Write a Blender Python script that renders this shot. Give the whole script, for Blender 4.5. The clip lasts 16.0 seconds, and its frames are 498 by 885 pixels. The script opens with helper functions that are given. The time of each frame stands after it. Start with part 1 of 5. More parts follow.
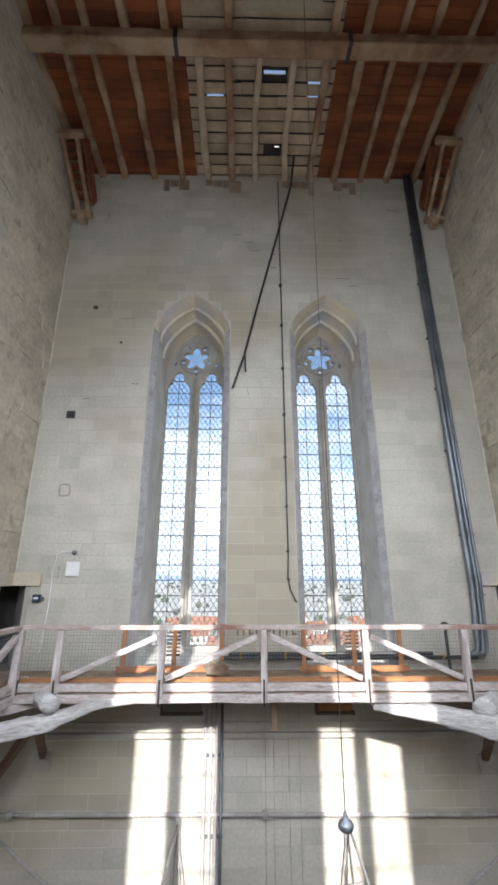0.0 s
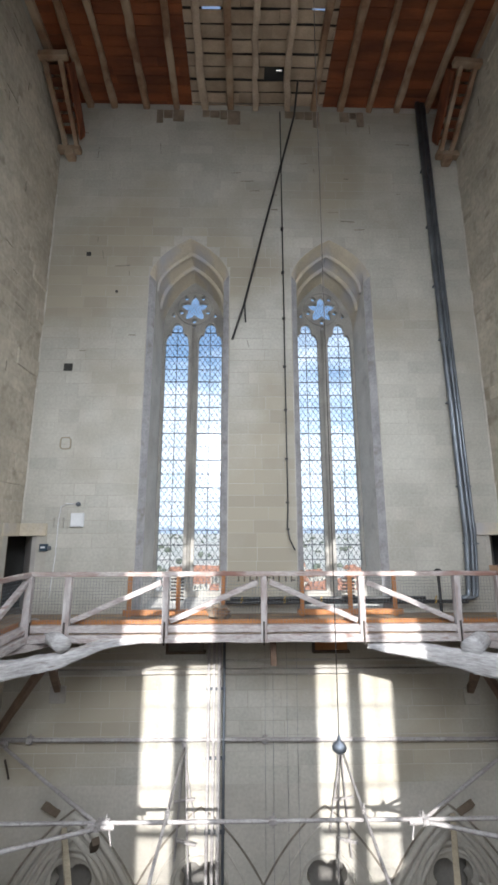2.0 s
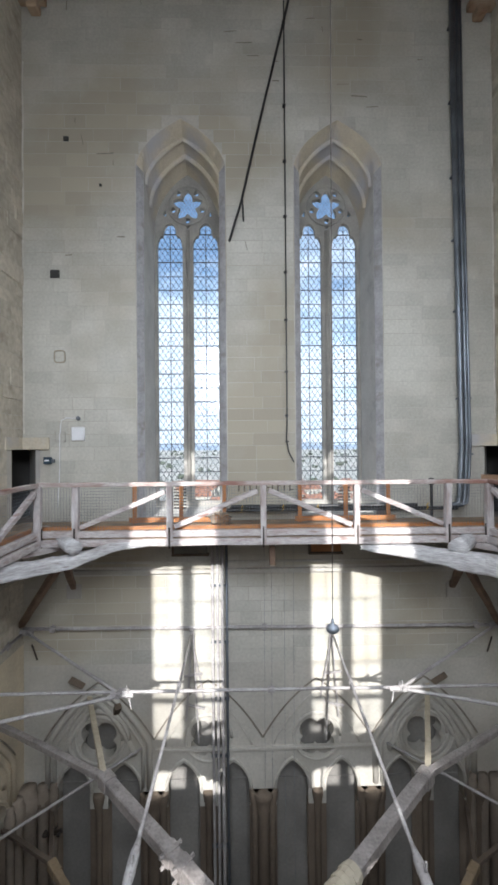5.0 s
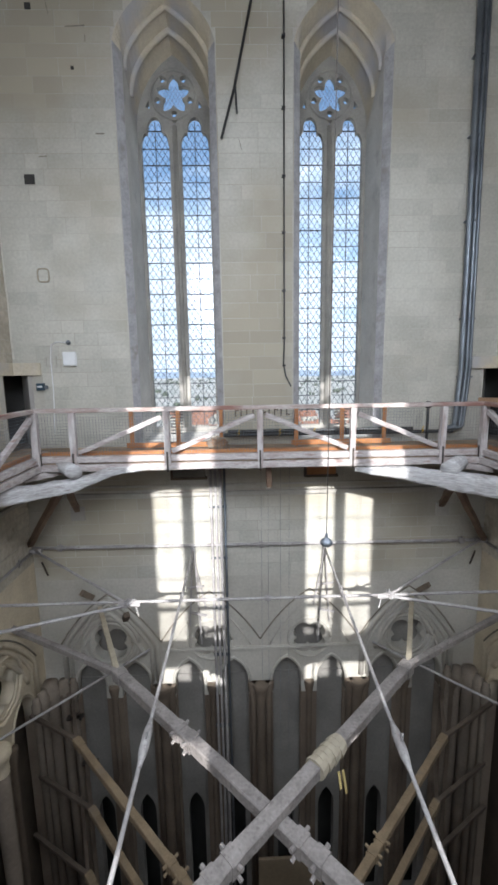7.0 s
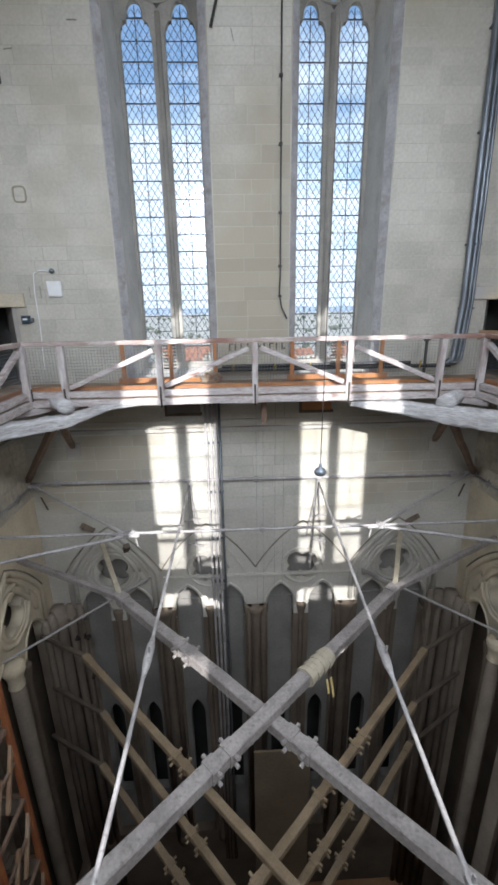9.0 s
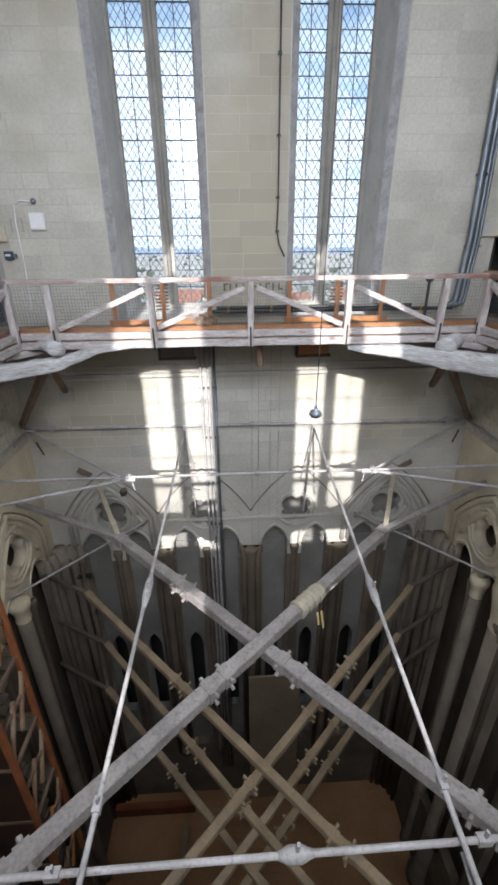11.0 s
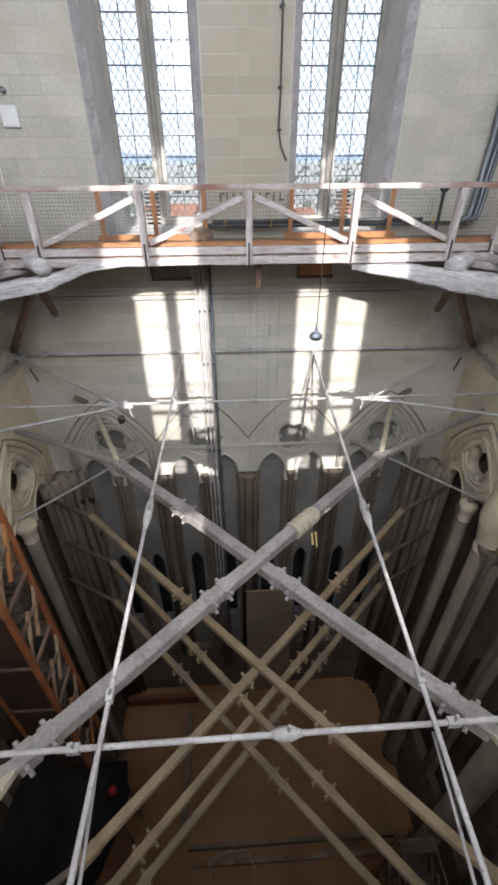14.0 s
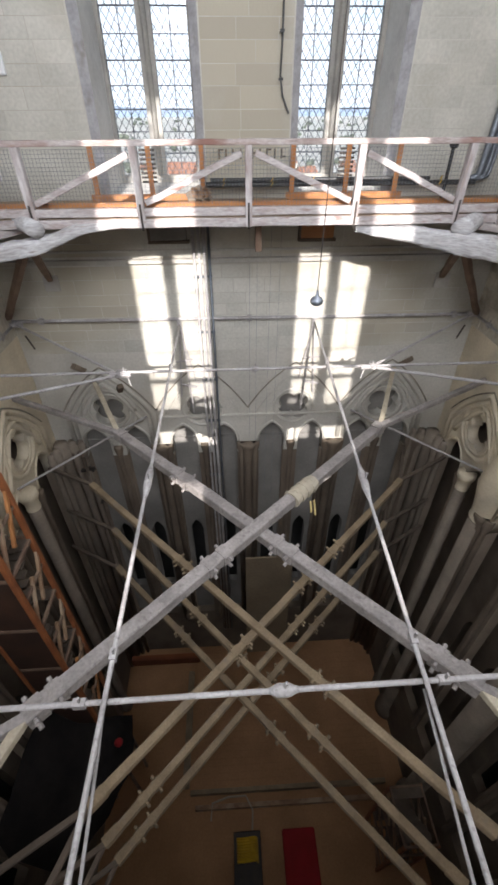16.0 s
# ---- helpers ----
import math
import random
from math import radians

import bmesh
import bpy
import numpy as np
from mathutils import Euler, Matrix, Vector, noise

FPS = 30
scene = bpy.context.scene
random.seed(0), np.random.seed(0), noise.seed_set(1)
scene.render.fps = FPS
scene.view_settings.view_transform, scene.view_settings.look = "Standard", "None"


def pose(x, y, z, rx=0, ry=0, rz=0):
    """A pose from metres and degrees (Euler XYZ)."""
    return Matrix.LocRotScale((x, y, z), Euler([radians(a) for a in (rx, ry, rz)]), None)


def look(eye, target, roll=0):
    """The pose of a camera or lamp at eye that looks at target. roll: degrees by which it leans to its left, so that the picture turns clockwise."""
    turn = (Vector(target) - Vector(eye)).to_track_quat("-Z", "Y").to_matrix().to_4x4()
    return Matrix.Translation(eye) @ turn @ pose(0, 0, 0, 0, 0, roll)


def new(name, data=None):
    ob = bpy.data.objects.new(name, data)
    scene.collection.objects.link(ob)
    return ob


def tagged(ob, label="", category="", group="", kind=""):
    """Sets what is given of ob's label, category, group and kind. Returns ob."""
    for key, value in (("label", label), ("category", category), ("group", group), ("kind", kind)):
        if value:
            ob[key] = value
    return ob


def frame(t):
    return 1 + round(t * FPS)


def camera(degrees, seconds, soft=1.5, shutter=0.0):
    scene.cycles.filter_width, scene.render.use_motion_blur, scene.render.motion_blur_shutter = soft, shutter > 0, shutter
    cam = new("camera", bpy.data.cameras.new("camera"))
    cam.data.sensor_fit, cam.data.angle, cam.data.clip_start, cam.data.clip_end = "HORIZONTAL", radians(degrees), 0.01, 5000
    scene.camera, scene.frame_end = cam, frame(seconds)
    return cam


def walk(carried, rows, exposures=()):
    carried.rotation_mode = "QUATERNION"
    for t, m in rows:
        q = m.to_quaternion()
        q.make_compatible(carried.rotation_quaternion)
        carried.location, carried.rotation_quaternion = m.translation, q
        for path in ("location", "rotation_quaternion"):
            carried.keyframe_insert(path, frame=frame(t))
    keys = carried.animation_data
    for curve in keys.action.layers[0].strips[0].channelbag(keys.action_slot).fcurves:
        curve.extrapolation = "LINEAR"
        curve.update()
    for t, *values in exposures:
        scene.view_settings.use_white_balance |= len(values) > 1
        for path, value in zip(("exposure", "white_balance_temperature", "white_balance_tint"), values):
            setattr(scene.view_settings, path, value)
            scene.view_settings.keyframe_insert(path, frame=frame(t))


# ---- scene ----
cam = camera(61.5, 16.0, soft=3.0)
EXPOSURES = [(0.0, 1.02, 6300, 12), (3.5, 0.79, 6180, 11), (9.0, 0.76, 6080, 11), (12.5, 0.84, 6280, 13), (16.0, 0.98, 6450, 14)]
PATH = [
    (0, (-0.437, 1.393, 21.98), (-0.401, 3.296, 22.596), -0.0),
    (0.5, (-0.418, 1.403, 21.98), (-0.383, 3.323, 22.539), -0.0),
    (1, (-0.422, 1.42, 21.953), (-0.385, 3.354, 22.461), -0.0),
    (1.5, (-0.433, 1.424, 21.956), (-0.396, 3.371, 22.41), -0.0),
    (2, (-0.438, 1.432, 21.944), (-0.402, 3.39, 22.351), -0.1),
    (2.5, (-0.438, 1.432, 21.945), (-0.406, 3.399, 22.305), -0.2),
    (3, (-0.45, 1.435, 21.92), (-0.416, 3.41, 22.234), -0.3),
    (3.5, (-0.445, 1.443, 21.909), (-0.411, 3.426, 22.165), -0.3),
    (4, (-0.463, 1.46, 21.894), (-0.424, 3.452, 22.077), -0.3),
    (6.5, (-0.449, 1.539, 21.79), (-0.402, 3.523, 21.545), -0.8),
    (7, (-0.455, 1.546, 21.776), (-0.402, 3.519, 21.449), -0.9),
    (7.5, (-0.45, 1.555, 21.745), (-0.394, 3.513, 21.34), -1.0),
    (8, (-0.45, 1.567, 21.726), (-0.389, 3.507, 21.245), -1.0),
    (8.5, (-0.457, 1.574, 21.704), (-0.391, 3.495, 21.155), -1.0),
    (9, (-0.448, 1.579, 21.669), (-0.379, 3.483, 21.062), -1.0),
    (11.5, (-0.436, 1.596, 21.586), (-0.354, 3.383, 20.691), -0.6),
    (12, (-0.433, 1.601, 21.582), (-0.353, 3.359, 20.632), -0.6),
    (12.5, (-0.426, 1.602, 21.561), (-0.349, 3.333, 20.563), -0.7),
    (13, (-0.433, 1.604, 21.546), (-0.354, 3.309, 20.502), -0.6),
    (13.5, (-0.425, 1.606, 21.541), (-0.347, 3.282, 20.452), -0.6),
    (14, (-0.432, 1.607, 21.519), (-0.352, 3.256, 20.391), -0.4),
    (14.5, (-0.429, 1.612, 21.506), (-0.349, 3.238, 20.344), -0.2),
    (15, (-0.432, 1.608, 21.5), (-0.351, 3.213, 20.309), -0.1),
    (15.5, (-0.419, 1.607, 21.499), (-0.344, 3.191, 20.281), -0.2),
    (16, (-0.424, 1.604, 21.491), (-0.348, 3.169, 20.248), -0.3),
]
walk(cam, [(t, look(eye, target, roll)) for t, eye, target, roll in PATH], EXPOSURES)

# ---- world and sun ----
SUN_EL, SUN_AZ = 26.0, 0.75
world = bpy.data.worlds.new("sky")
scene.world = world
world.use_nodes = True
wn, wl = world.node_tree.nodes, world.node_tree.links
bg = wn["Background"]
sky = wn.new("ShaderNodeTexSky")
sky.sky_type, sky.sun_disc = "NISHITA", False
sky.sun_elevation, sky.sun_rotation = radians(SUN_EL), radians(180 + SUN_AZ)
geo = wn.new("ShaderNodeTexCoord")
wmap = wn.new("ShaderNodeMapping")
wmap.inputs["Scale"].default_value = (1.6, 1.6, 5.0)
cloud = wn.new("ShaderNodeTexNoise")
cloud.inputs["Scale"].default_value, cloud.inputs["Detail"].default_value = 2.1, 7
ramp = wn.new("ShaderNodeValToRGB")
ramp.color_ramp.elements[0].position, ramp.color_ramp.elements[1].position = 0.35, 0.61
wmix = wn.new("ShaderNodeMixRGB")
wmix.inputs[2].default_value = (7.3, 7.7, 8.5, 1)
# clouds thicken towards the horizon
height = wn.new("ShaderNodeSeparateXYZ")
low = wn.new("ShaderNodeMath")
low.operation, low.inputs[1].default_value, low.inputs[2].default_value = "MULTIPLY_ADD", -0.75, 0.24
total = wn.new("ShaderNodeMath")
wl.new(geo.outputs["Generated"], height.inputs[0])
wl.new(height.outputs[2], low.inputs[0])
wl.new(geo.outputs["Generated"], wmap.inputs["Vector"])
wl.new(wmap.outputs[0], cloud.inputs["Vector"])
wl.new(cloud.outputs[0], total.inputs[0])
wl.new(low.outputs[0], total.inputs[1])
wl.new(total.outputs[0], ramp.inputs[0])
ramp.color_ramp.elements[0].color = (0.06, 0.06, 0.06, 1)
wl.new(ramp.outputs[0], wmix.inputs[0])
wl.new(sky.outputs[0], wmix.inputs[1])
wl.new(wmix.outputs[0], bg.inputs[0])
bg.inputs[1].default_value = 0.12

sun = new("sun", bpy.data.lights.new("sun", "SUN"))
sun.data.energy, sun.data.angle, sun.data.color = 5.0, radians(0.55), (1.0, 0.965, 0.91)
sun.matrix_world = look((-0.22, -30, 30 * math.tan(radians(SUN_EL))), (-0.22 + 30 * math.tan(radians(SUN_AZ)), 0, 0))

# Area lamps stand in for skylight at the unseen south and side windows.


def opening_light(x, y, z, turn, wide, high, watts, dip=31, tint=(0.90, 0.95, 1.0)):
    ob = new("window_skylight", bpy.data.lights.new("window_skylight", "AREA"))
    ob.data.shape, ob.data.size, ob.data.size_y = "RECTANGLE", wide, high
    ob.data.energy, ob.data.color = watts, tint
    ob.matrix_world = pose(x, y, z, 90 - dip, 0, turn)


for c in (-1.905, 2.065):
    opening_light(c, -1.62, 26.0, 0, 1.7, 5.4, 520, 52)
for c, watts, dip in ((3.9, 170, 50), (7.9, 70, 60)):
    opening_light(-7.2, c, 24.8, -90, 1.7, 7.6, watts, dip)
    opening_light(7.4, c, 24.8, 90, 1.7, 7.6, watts, dip)
# added fill lamp in an invented arch, to brighten the lower stage
opening_light(0.1, -0.7, 13.4, 0, 6.6, 5.0, 30, -18, (1.0, 0.955, 0.89))

# ---- materials ----
def material(name, base, second, scale=3.0, rough=0.85, bump=0.15, metal=0.0, fine=30.0, island=0.0, stretch=(1, 1, 1), stain=None, rand=0.0, spots=0.0, amount=0.52, grain=0.2):
    m = bpy.data.materials.new(name)
    m.use_nodes = True
    n, l = m.node_tree.nodes, m.node_tree.links
    b = n["Principled BSDF"]
    co = n.new("ShaderNodeTexCoord")
    mp = n.new("ShaderNodeMapping")
    mp.inputs["Scale"].default_value = stretch
    l.new(co.outputs["Object"], mp.inputs["Vector"])
    big = n.new("ShaderNodeTexNoise")
    big.inputs["Scale"].default_value, big.inputs["Detail"].default_value = scale, 6
    small = n.new("ShaderNodeTexNoise")
    small.inputs["Scale"].default_value, small.inputs["Detail"].default_value = fine, 5
    for t in (big, small):
        l.new(mp.outputs[0], t.inputs["Vector"])
    r = n.new("ShaderNodeValToRGB")
    r.color_ramp.elements[0].position, r.color_ramp.elements[1].position = 0.35, 0.68
    r.color_ramp.elements[0].color, r.color_ramp.elements[1].color = (*second, 1), (*base, 1)
    l.new(big.outputs[0], r.inputs[0])
    mix = n.new("ShaderNodeMixRGB")
    mix.blend_type = "OVERLAY"
    mix.inputs[0].default_value = grain
    l.new(r.outputs[0], mix.inputs[1])
    l.new(small.outputs[0], mix.inputs[2])
    out = mix.outputs[0]
    if stain:
        s = n.new("ShaderNodeTexNoise")
        s.inputs["Scale"].default_value, s.inputs["Detail"].default_value = spots or scale * 0.35, 8
        sr = n.new("ShaderNodeValToRGB")
        sr.color_ramp.elements[0].position, sr.color_ramp.elements[1].position = amount, amount + 0.16
        l.new(mp.outputs[0], s.inputs["Vector"])
        l.new(s.outputs[0], sr.inputs[0])
        sm = n.new("ShaderNodeMixRGB")
        sm.inputs[2].default_value = (*stain, 1)
        l.new(sr.outputs[0], sm.inputs[0])
        l.new(out, sm.inputs[1])
        out = sm.outputs[0]
    if island or rand:
        hs = n.new("ShaderNodeHueSaturation")
        mr = n.new("ShaderNodeMapRange")
        k = island or rand
        mr.inputs["To Min"].default_value, mr.inputs["To Max"].default_value = 1 - k, 1 + k
        if island:
            g = n.new("ShaderNodeNewGeometry")
            l.new(g.outputs["Random Per Island"], mr.inputs["Value"])
        else:
            g = n.new("ShaderNodeObjectInfo")
            l.new(g.outputs["Random"], mr.inputs["Value"])
        l.new(mr.outputs[0], hs.inputs["Value"])
        l.new(out, hs.inputs["Color"])
        out = hs.outputs[0]
    l.new(out, b.inputs["Base Color"])
    b.inputs["Roughness"].default_value, b.inputs["Metallic"].default_value = rough, metal
    bp = n.new("ShaderNodeBump")
    bp.inputs["Strength"].default_value, bp.inputs["Distance"].default_value = bump, 0.02
    l.new(small.outputs[0], bp.inputs["Height"])
    l.new(bp.outputs[0], b.inputs["Normal"])
    return m


STONE = material("limestone", (0.50, 0.475, 0.42), (0.40, 0.38, 0.335), 0.9, 0.92, 0.25, fine=14, stain=(0.36, 0.33, 0.275))
BLOCK = material("limestone_block", (0.51, 0.495, 0.44), (0.41, 0.395, 0.345), 0.8, 0.92, 0.25, fine=16, island=0.065, stain=(0.37, 0.335, 0.265), amount=0.475, grain=0.22)
BLOCK_P = material("limestone_block_single", (0.51, 0.495, 0.44), (0.41, 0.395, 0.345), 0.8, 0.92, 0.25, fine=16, rand=0.065, stain=(0.37, 0.335, 0.265), amount=0.475, grain=0.22)
ROUGH = material("rough_tan_limestone", (0.50, 0.455, 0.37), (0.40, 0.36, 0.29), 1.1, 0.95, 0.6, fine=9, island=0.08, stain=(0.30, 0.26, 0.20), spots=2.4, amount=0.57, grain=0.35)
ROUGH_P = material("rough_tan_limestone_single", (0.50, 0.455, 0.37), (0.40, 0.36, 0.29), 1.1, 0.95, 0.6, fine=9, rand=0.08, stain=(0.30, 0.26, 0.20), spots=2.4, amount=0.57, grain=0.35)
DRESSED = material("dressed_limestone", (0.46, 0.435, 0.385), (0.36, 0.34, 0.30), 1.4, 0.9, 0.2, fine=20, stain=(0.33, 0.31, 0.29))
# Lighter, warmer stone carries the light bounced onto the window heads
REVEAL = material("pale_bounce_lit_limestone", (0.58, 0.515, 0.395), (0.46, 0.41, 0.32), 1.1, 0.9, 0.15, fine=18, stain=(0.42, 0.41, 0.42), spots=0.9, amount=0.5)
# Jamb paleness holds the skylight that falls on these faces
JAMB = material("pale_sky_lit_jamb", (0.57, 0.56, 0.53), (0.47, 0.46, 0.435), 1.3, 0.9, 0.2, fine=18, stain=(0.38, 0.37, 0.36), spots=2.2, amount=0.58)
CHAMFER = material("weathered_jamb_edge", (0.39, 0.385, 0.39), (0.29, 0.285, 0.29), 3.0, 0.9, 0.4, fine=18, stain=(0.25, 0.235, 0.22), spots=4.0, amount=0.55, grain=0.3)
TRACERY = material("weathered_tracery_stone", (0.38, 0.36, 0.32), (0.27, 0.26, 0.24), 2.0, 0.9, 0.25, fine=22)
WARM = material("warm_carved_limestone", (0.62, 0.535, 0.39), (0.49, 0.42, 0.31), 1.2, 0.9, 0.2, fine=18, stain=(0.36, 0.32, 0.26))
# Light falling off below the arcade heads is put into this darker stone
DARKSTONE = material("dimmed_limestone", (0.175, 0.136, 0.10), (0.11, 0.084, 0.062), 0.8, 0.92, 0.25, fine=14)
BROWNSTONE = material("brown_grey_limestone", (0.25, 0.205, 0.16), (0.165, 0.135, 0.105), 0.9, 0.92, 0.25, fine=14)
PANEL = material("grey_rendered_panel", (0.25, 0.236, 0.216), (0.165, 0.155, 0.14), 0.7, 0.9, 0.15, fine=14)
PALE_WOOD = material("flaking_white_timber", (0.50, 0.475, 0.465), (0.33, 0.28, 0.265), 5.0, 0.8, 0.5, fine=24, stretch=(0.45, 0.45, 1.8), stain=(0.20, 0.11, 0.085), spots=5.0, amount=0.555, grain=0.5)
WORN_RAIL = material("worn_hand_rail_timber", (0.46, 0.42, 0.40), (0.30, 0.225, 0.20), 3.0, 0.75, 0.5, fine=24, stretch=(0.5, 0.5, 1.8), stain=(0.22, 0.115, 0.09), spots=2.2, amount=0.47, grain=0.4)
BROWN_WOOD = material("brown_rafter_timber", (0.35, 0.225, 0.135), (0.20, 0.11, 0.065), 2.0, 0.8, 0.35, fine=26, stain=(0.40, 0.30, 0.205), spots=1.4, amount=0.48, grain=0.3)
LOG = material("whitewashed_log", (0.50, 0.495, 0.495), (0.35, 0.335, 0.33), 4.0, 0.85, 0.6, fine=16, stretch=(0.5, 0.5, 3.0), stain=(0.19, 0.155, 0.14), spots=6.0, amount=0.6, grain=0.45)
PALE_POST = material("flaking_white_post", (0.50, 0.475, 0.465), (0.33, 0.28, 0.265), 5.0, 0.8, 0.5, fine=24, stretch=(1.6, 1.6, 0.4), stain=(0.24, 0.175, 0.155), spots=6.0, amount=0.545, grain=0.4)
PALE_RAFTER = material("pale_rafter_timber", (0.56, 0.455, 0.345), (0.40, 0.31, 0.23), 2.0, 0.8, 0.35, fine=26, grain=0.3)
PALE_STRUT = material("pale_strut_timber", (0.50, 0.44, 0.33), (0.36, 0.31, 0.23), 2.0, 0.85, 0.35, fine=26, grain=0.3)
STRUT_WOOD = material("weathered_brown_strut", (0.21, 0.14, 0.095), (0.13, 0.08, 0.055), 2.0, 0.85, 0.35, fine=26, grain=0.3)
# Red-brown boarding with the stair side's shadow put into its colour
DARK_PANEL = material("shaded_boarding", (0.06, 0.028, 0.017), (0.032, 0.016, 0.011), 1.6, 0.6, 0.15, fine=22)
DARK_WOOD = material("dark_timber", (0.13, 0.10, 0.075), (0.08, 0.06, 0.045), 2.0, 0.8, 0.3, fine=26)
# Orange stain darkened for the little light reaching the stairs
STAIR_WOOD = material("dimmed_orange_stained_timber", (0.33, 0.115, 0.04), (0.2, 0.065, 0.025), 1.8, 0.6, 0.15, fine=24)
RED_BOARD = material("red_brown_roof_board", (0.26, 0.078, 0.026), (0.12, 0.036, 0.015), 1.1, 0.8, 0.2, fine=20, island=0.24, stretch=(0.5, 2.0, 1))
GREY_BOARD = material("pale_roof_board", (0.52, 0.41, 0.30), (0.34, 0.26, 0.185), 1.5, 0.85, 0.25, fine=20, island=0.16)
ORANGE = material("orange_stained_timber", (0.47, 0.21, 0.075), (0.34, 0.14, 0.05), 1.8, 0.6, 0.15, fine=24)
DECKING = material("deck_plank", (0.36, 0.27, 0.18), (0.22, 0.16, 0.11), 1.8, 0.85, 0.25, fine=24, rand=0.2)
STEELWOOD = material("grey_brace_timber", (0.29, 0.262, 0.245), (0.195, 0.174, 0.162), 3.0, 0.75, 0.5, fine=24, stain=(0.15, 0.13, 0.12), spots=13.0, amount=0.565, grain=0.35)
TANWOOD = material("tan_brace_timber", (0.28, 0.21, 0.13), (0.185, 0.135, 0.082), 2.0, 0.8, 0.35, fine=26, stain=(0.2, 0.155, 0.11), spots=3.0, amount=0.56, grain=0.3)
ROD = material("white_painted_iron", (0.40, 0.382, 0.372), (0.27, 0.25, 0.242), 3.0, 0.55, 0.35, fine=30, stain=(0.20, 0.18, 0.17), spots=20.0, amount=0.565, grain=0.3)
IRON = material("black_iron", (0.035, 0.032, 0.03), (0.06, 0.045, 0.035), 4.0, 0.6, 0.2, metal=0.3)
ZINC = material("galvanised_pipe", (0.22, 0.245, 0.275), (0.15, 0.165, 0.19), 2.0, 0.42, 0.1, metal=0.75)
BLACK = material("black_rubber", (0.015, 0.015, 0.016), (0.03, 0.03, 0.03), 3.0, 0.5, 0.05)
LEAD = material("lead_came", (0.10, 0.11, 0.125), (0.06, 0.065, 0.075), 6.0, 0.6, 0.1, metal=0.2)
WHITE = material("white_plastic", (0.75, 0.76, 0.77), (0.68, 0.69, 0.7), 4.0, 0.45, 0.03)
BLUE = material("dark_blue_plastic", (0.03, 0.06, 0.09), (0.02, 0.04, 0.06), 4.0, 0.5, 0.03)
YELLOW = material("yellow_hose", (0.62, 0.40, 0.03), (0.5, 0.3, 0.02), 4.0, 0.5, 0.05)
STRAP = material("faded_yellow_strap", (0.56, 0.44, 0.19), (0.42, 0.32, 0.13), 6.0, 0.7, 0.2)
RED = material("red_cloth", (0.32, 0.012, 0.015), (0.24, 0.01, 0.012), 2.0, 0.9, 0.1)
FLOOR = material("dusty_boarded_floor", (0.40, 0.215, 0.105), (0.29, 0.15, 0.072), 0.6, 0.85, 0.1, fine=12)
BEIGE = material("beige_board", (0.38, 0.33, 0.245), (0.33, 0.295, 0.23), 0.7, 0.8, 0.06, fine=9)
PLYWOOD = material("brown_board", (0.30, 0.235, 0.155), (0.23, 0.175, 0.115), 0.7, 0.8, 0.06, fine=9)
# Air haze is mixed into these far field and foliage colours
GRASS = material("hazed_far_fields", (0.47, 0.44, 0.38), (0.56, 0.51, 0.45), 0.012, 0.95, 0.0, fine=0.08)
LEAF = material("hazed_far_foliage", (0.17, 0.18, 0.14), (0.12, 0.13, 0.095), 0.4, 0.9, 0.0, fine=3)
TILE = material("clay_roof_tile", (0.40, 0.19, 0.125), (0.3, 0.14, 0.09), 0.6, 0.85, 0.1, fine=5)
RENDER = material("house_render", (0.55, 0.5, 0.43), (0.45, 0.41, 0.35), 0.3, 0.9, 0.05, fine=3)
RUBBLE = material("brown_rubble", (0.30, 0.24, 0.18), (0.2, 0.155, 0.115), 3.0, 0.95, 0.4, fine=18)
TARP = material("black_sheet", (0.012, 0.011, 0.011), (0.02, 0.017, 0.016), 1.5, 0.95, 0.1, fine=9)
TARP.node_tree.nodes["Principled BSDF"].inputs["Specular IOR Level"].default_value = 0.1
# Distance haze is put into this pale blue
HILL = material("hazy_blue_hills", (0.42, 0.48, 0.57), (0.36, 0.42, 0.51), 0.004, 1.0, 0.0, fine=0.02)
# Dark for open joints, and for the shade of the incised arch lines
JOINT = material("dark_joint_and_shade_line", (0.27, 0.24, 0.195), (0.15, 0.13, 0.105), 3.0, 0.95, 0.3, fine=16)
MORTAR = material("pale_fresh_mortar", (0.60, 0.575, 0.52), (0.48, 0.455, 0.40), 3.0, 0.95, 0.3, fine=16)
# Near-black stands in for the darkness inside recesses and behind gaps
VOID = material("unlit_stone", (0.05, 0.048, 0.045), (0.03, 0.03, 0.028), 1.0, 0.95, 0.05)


def pane_material():
    m = bpy.data.materials.new("leaded_glass")
    m.use_nodes = True
    n, l = m.node_tree.nodes, m.node_tree.links
    n.remove(n["Principled BSDF"])
    tr, gl, mx = n.new("ShaderNodeBsdfTransparent"), n.new("ShaderNodeBsdfGlossy"), n.new("ShaderNodeMixShader")
    ns = n.new("ShaderNodeTexNoise")
    ns.inputs["Scale"].default_value = 5.0
    rp = n.new("ShaderNodeValToRGB")
    rp.color_ramp.elements[0].color, rp.color_ramp.elements[1].color = (0.80, 0.88, 0.90, 1), (0.97, 0.985, 1, 1)
    co = n.new("ShaderNodeTexCoord")
    l.new(co.outputs["Object"], ns.inputs["Vector"])
    l.new(ns.outputs[0], rp.inputs[0])
    l.new(rp.outputs[0], tr.inputs[0])
    gl.inputs["Roughness"].default_value = 0.12
    mx.inputs[0].default_value = 0.05
    l.new(tr.outputs[0], mx.inputs[1])
    l.new(gl.outputs[0], mx.inputs[2])
    l.new(mx.outputs[0], n["Material Output"].inputs[0])
    return m


GLASS = pane_material()


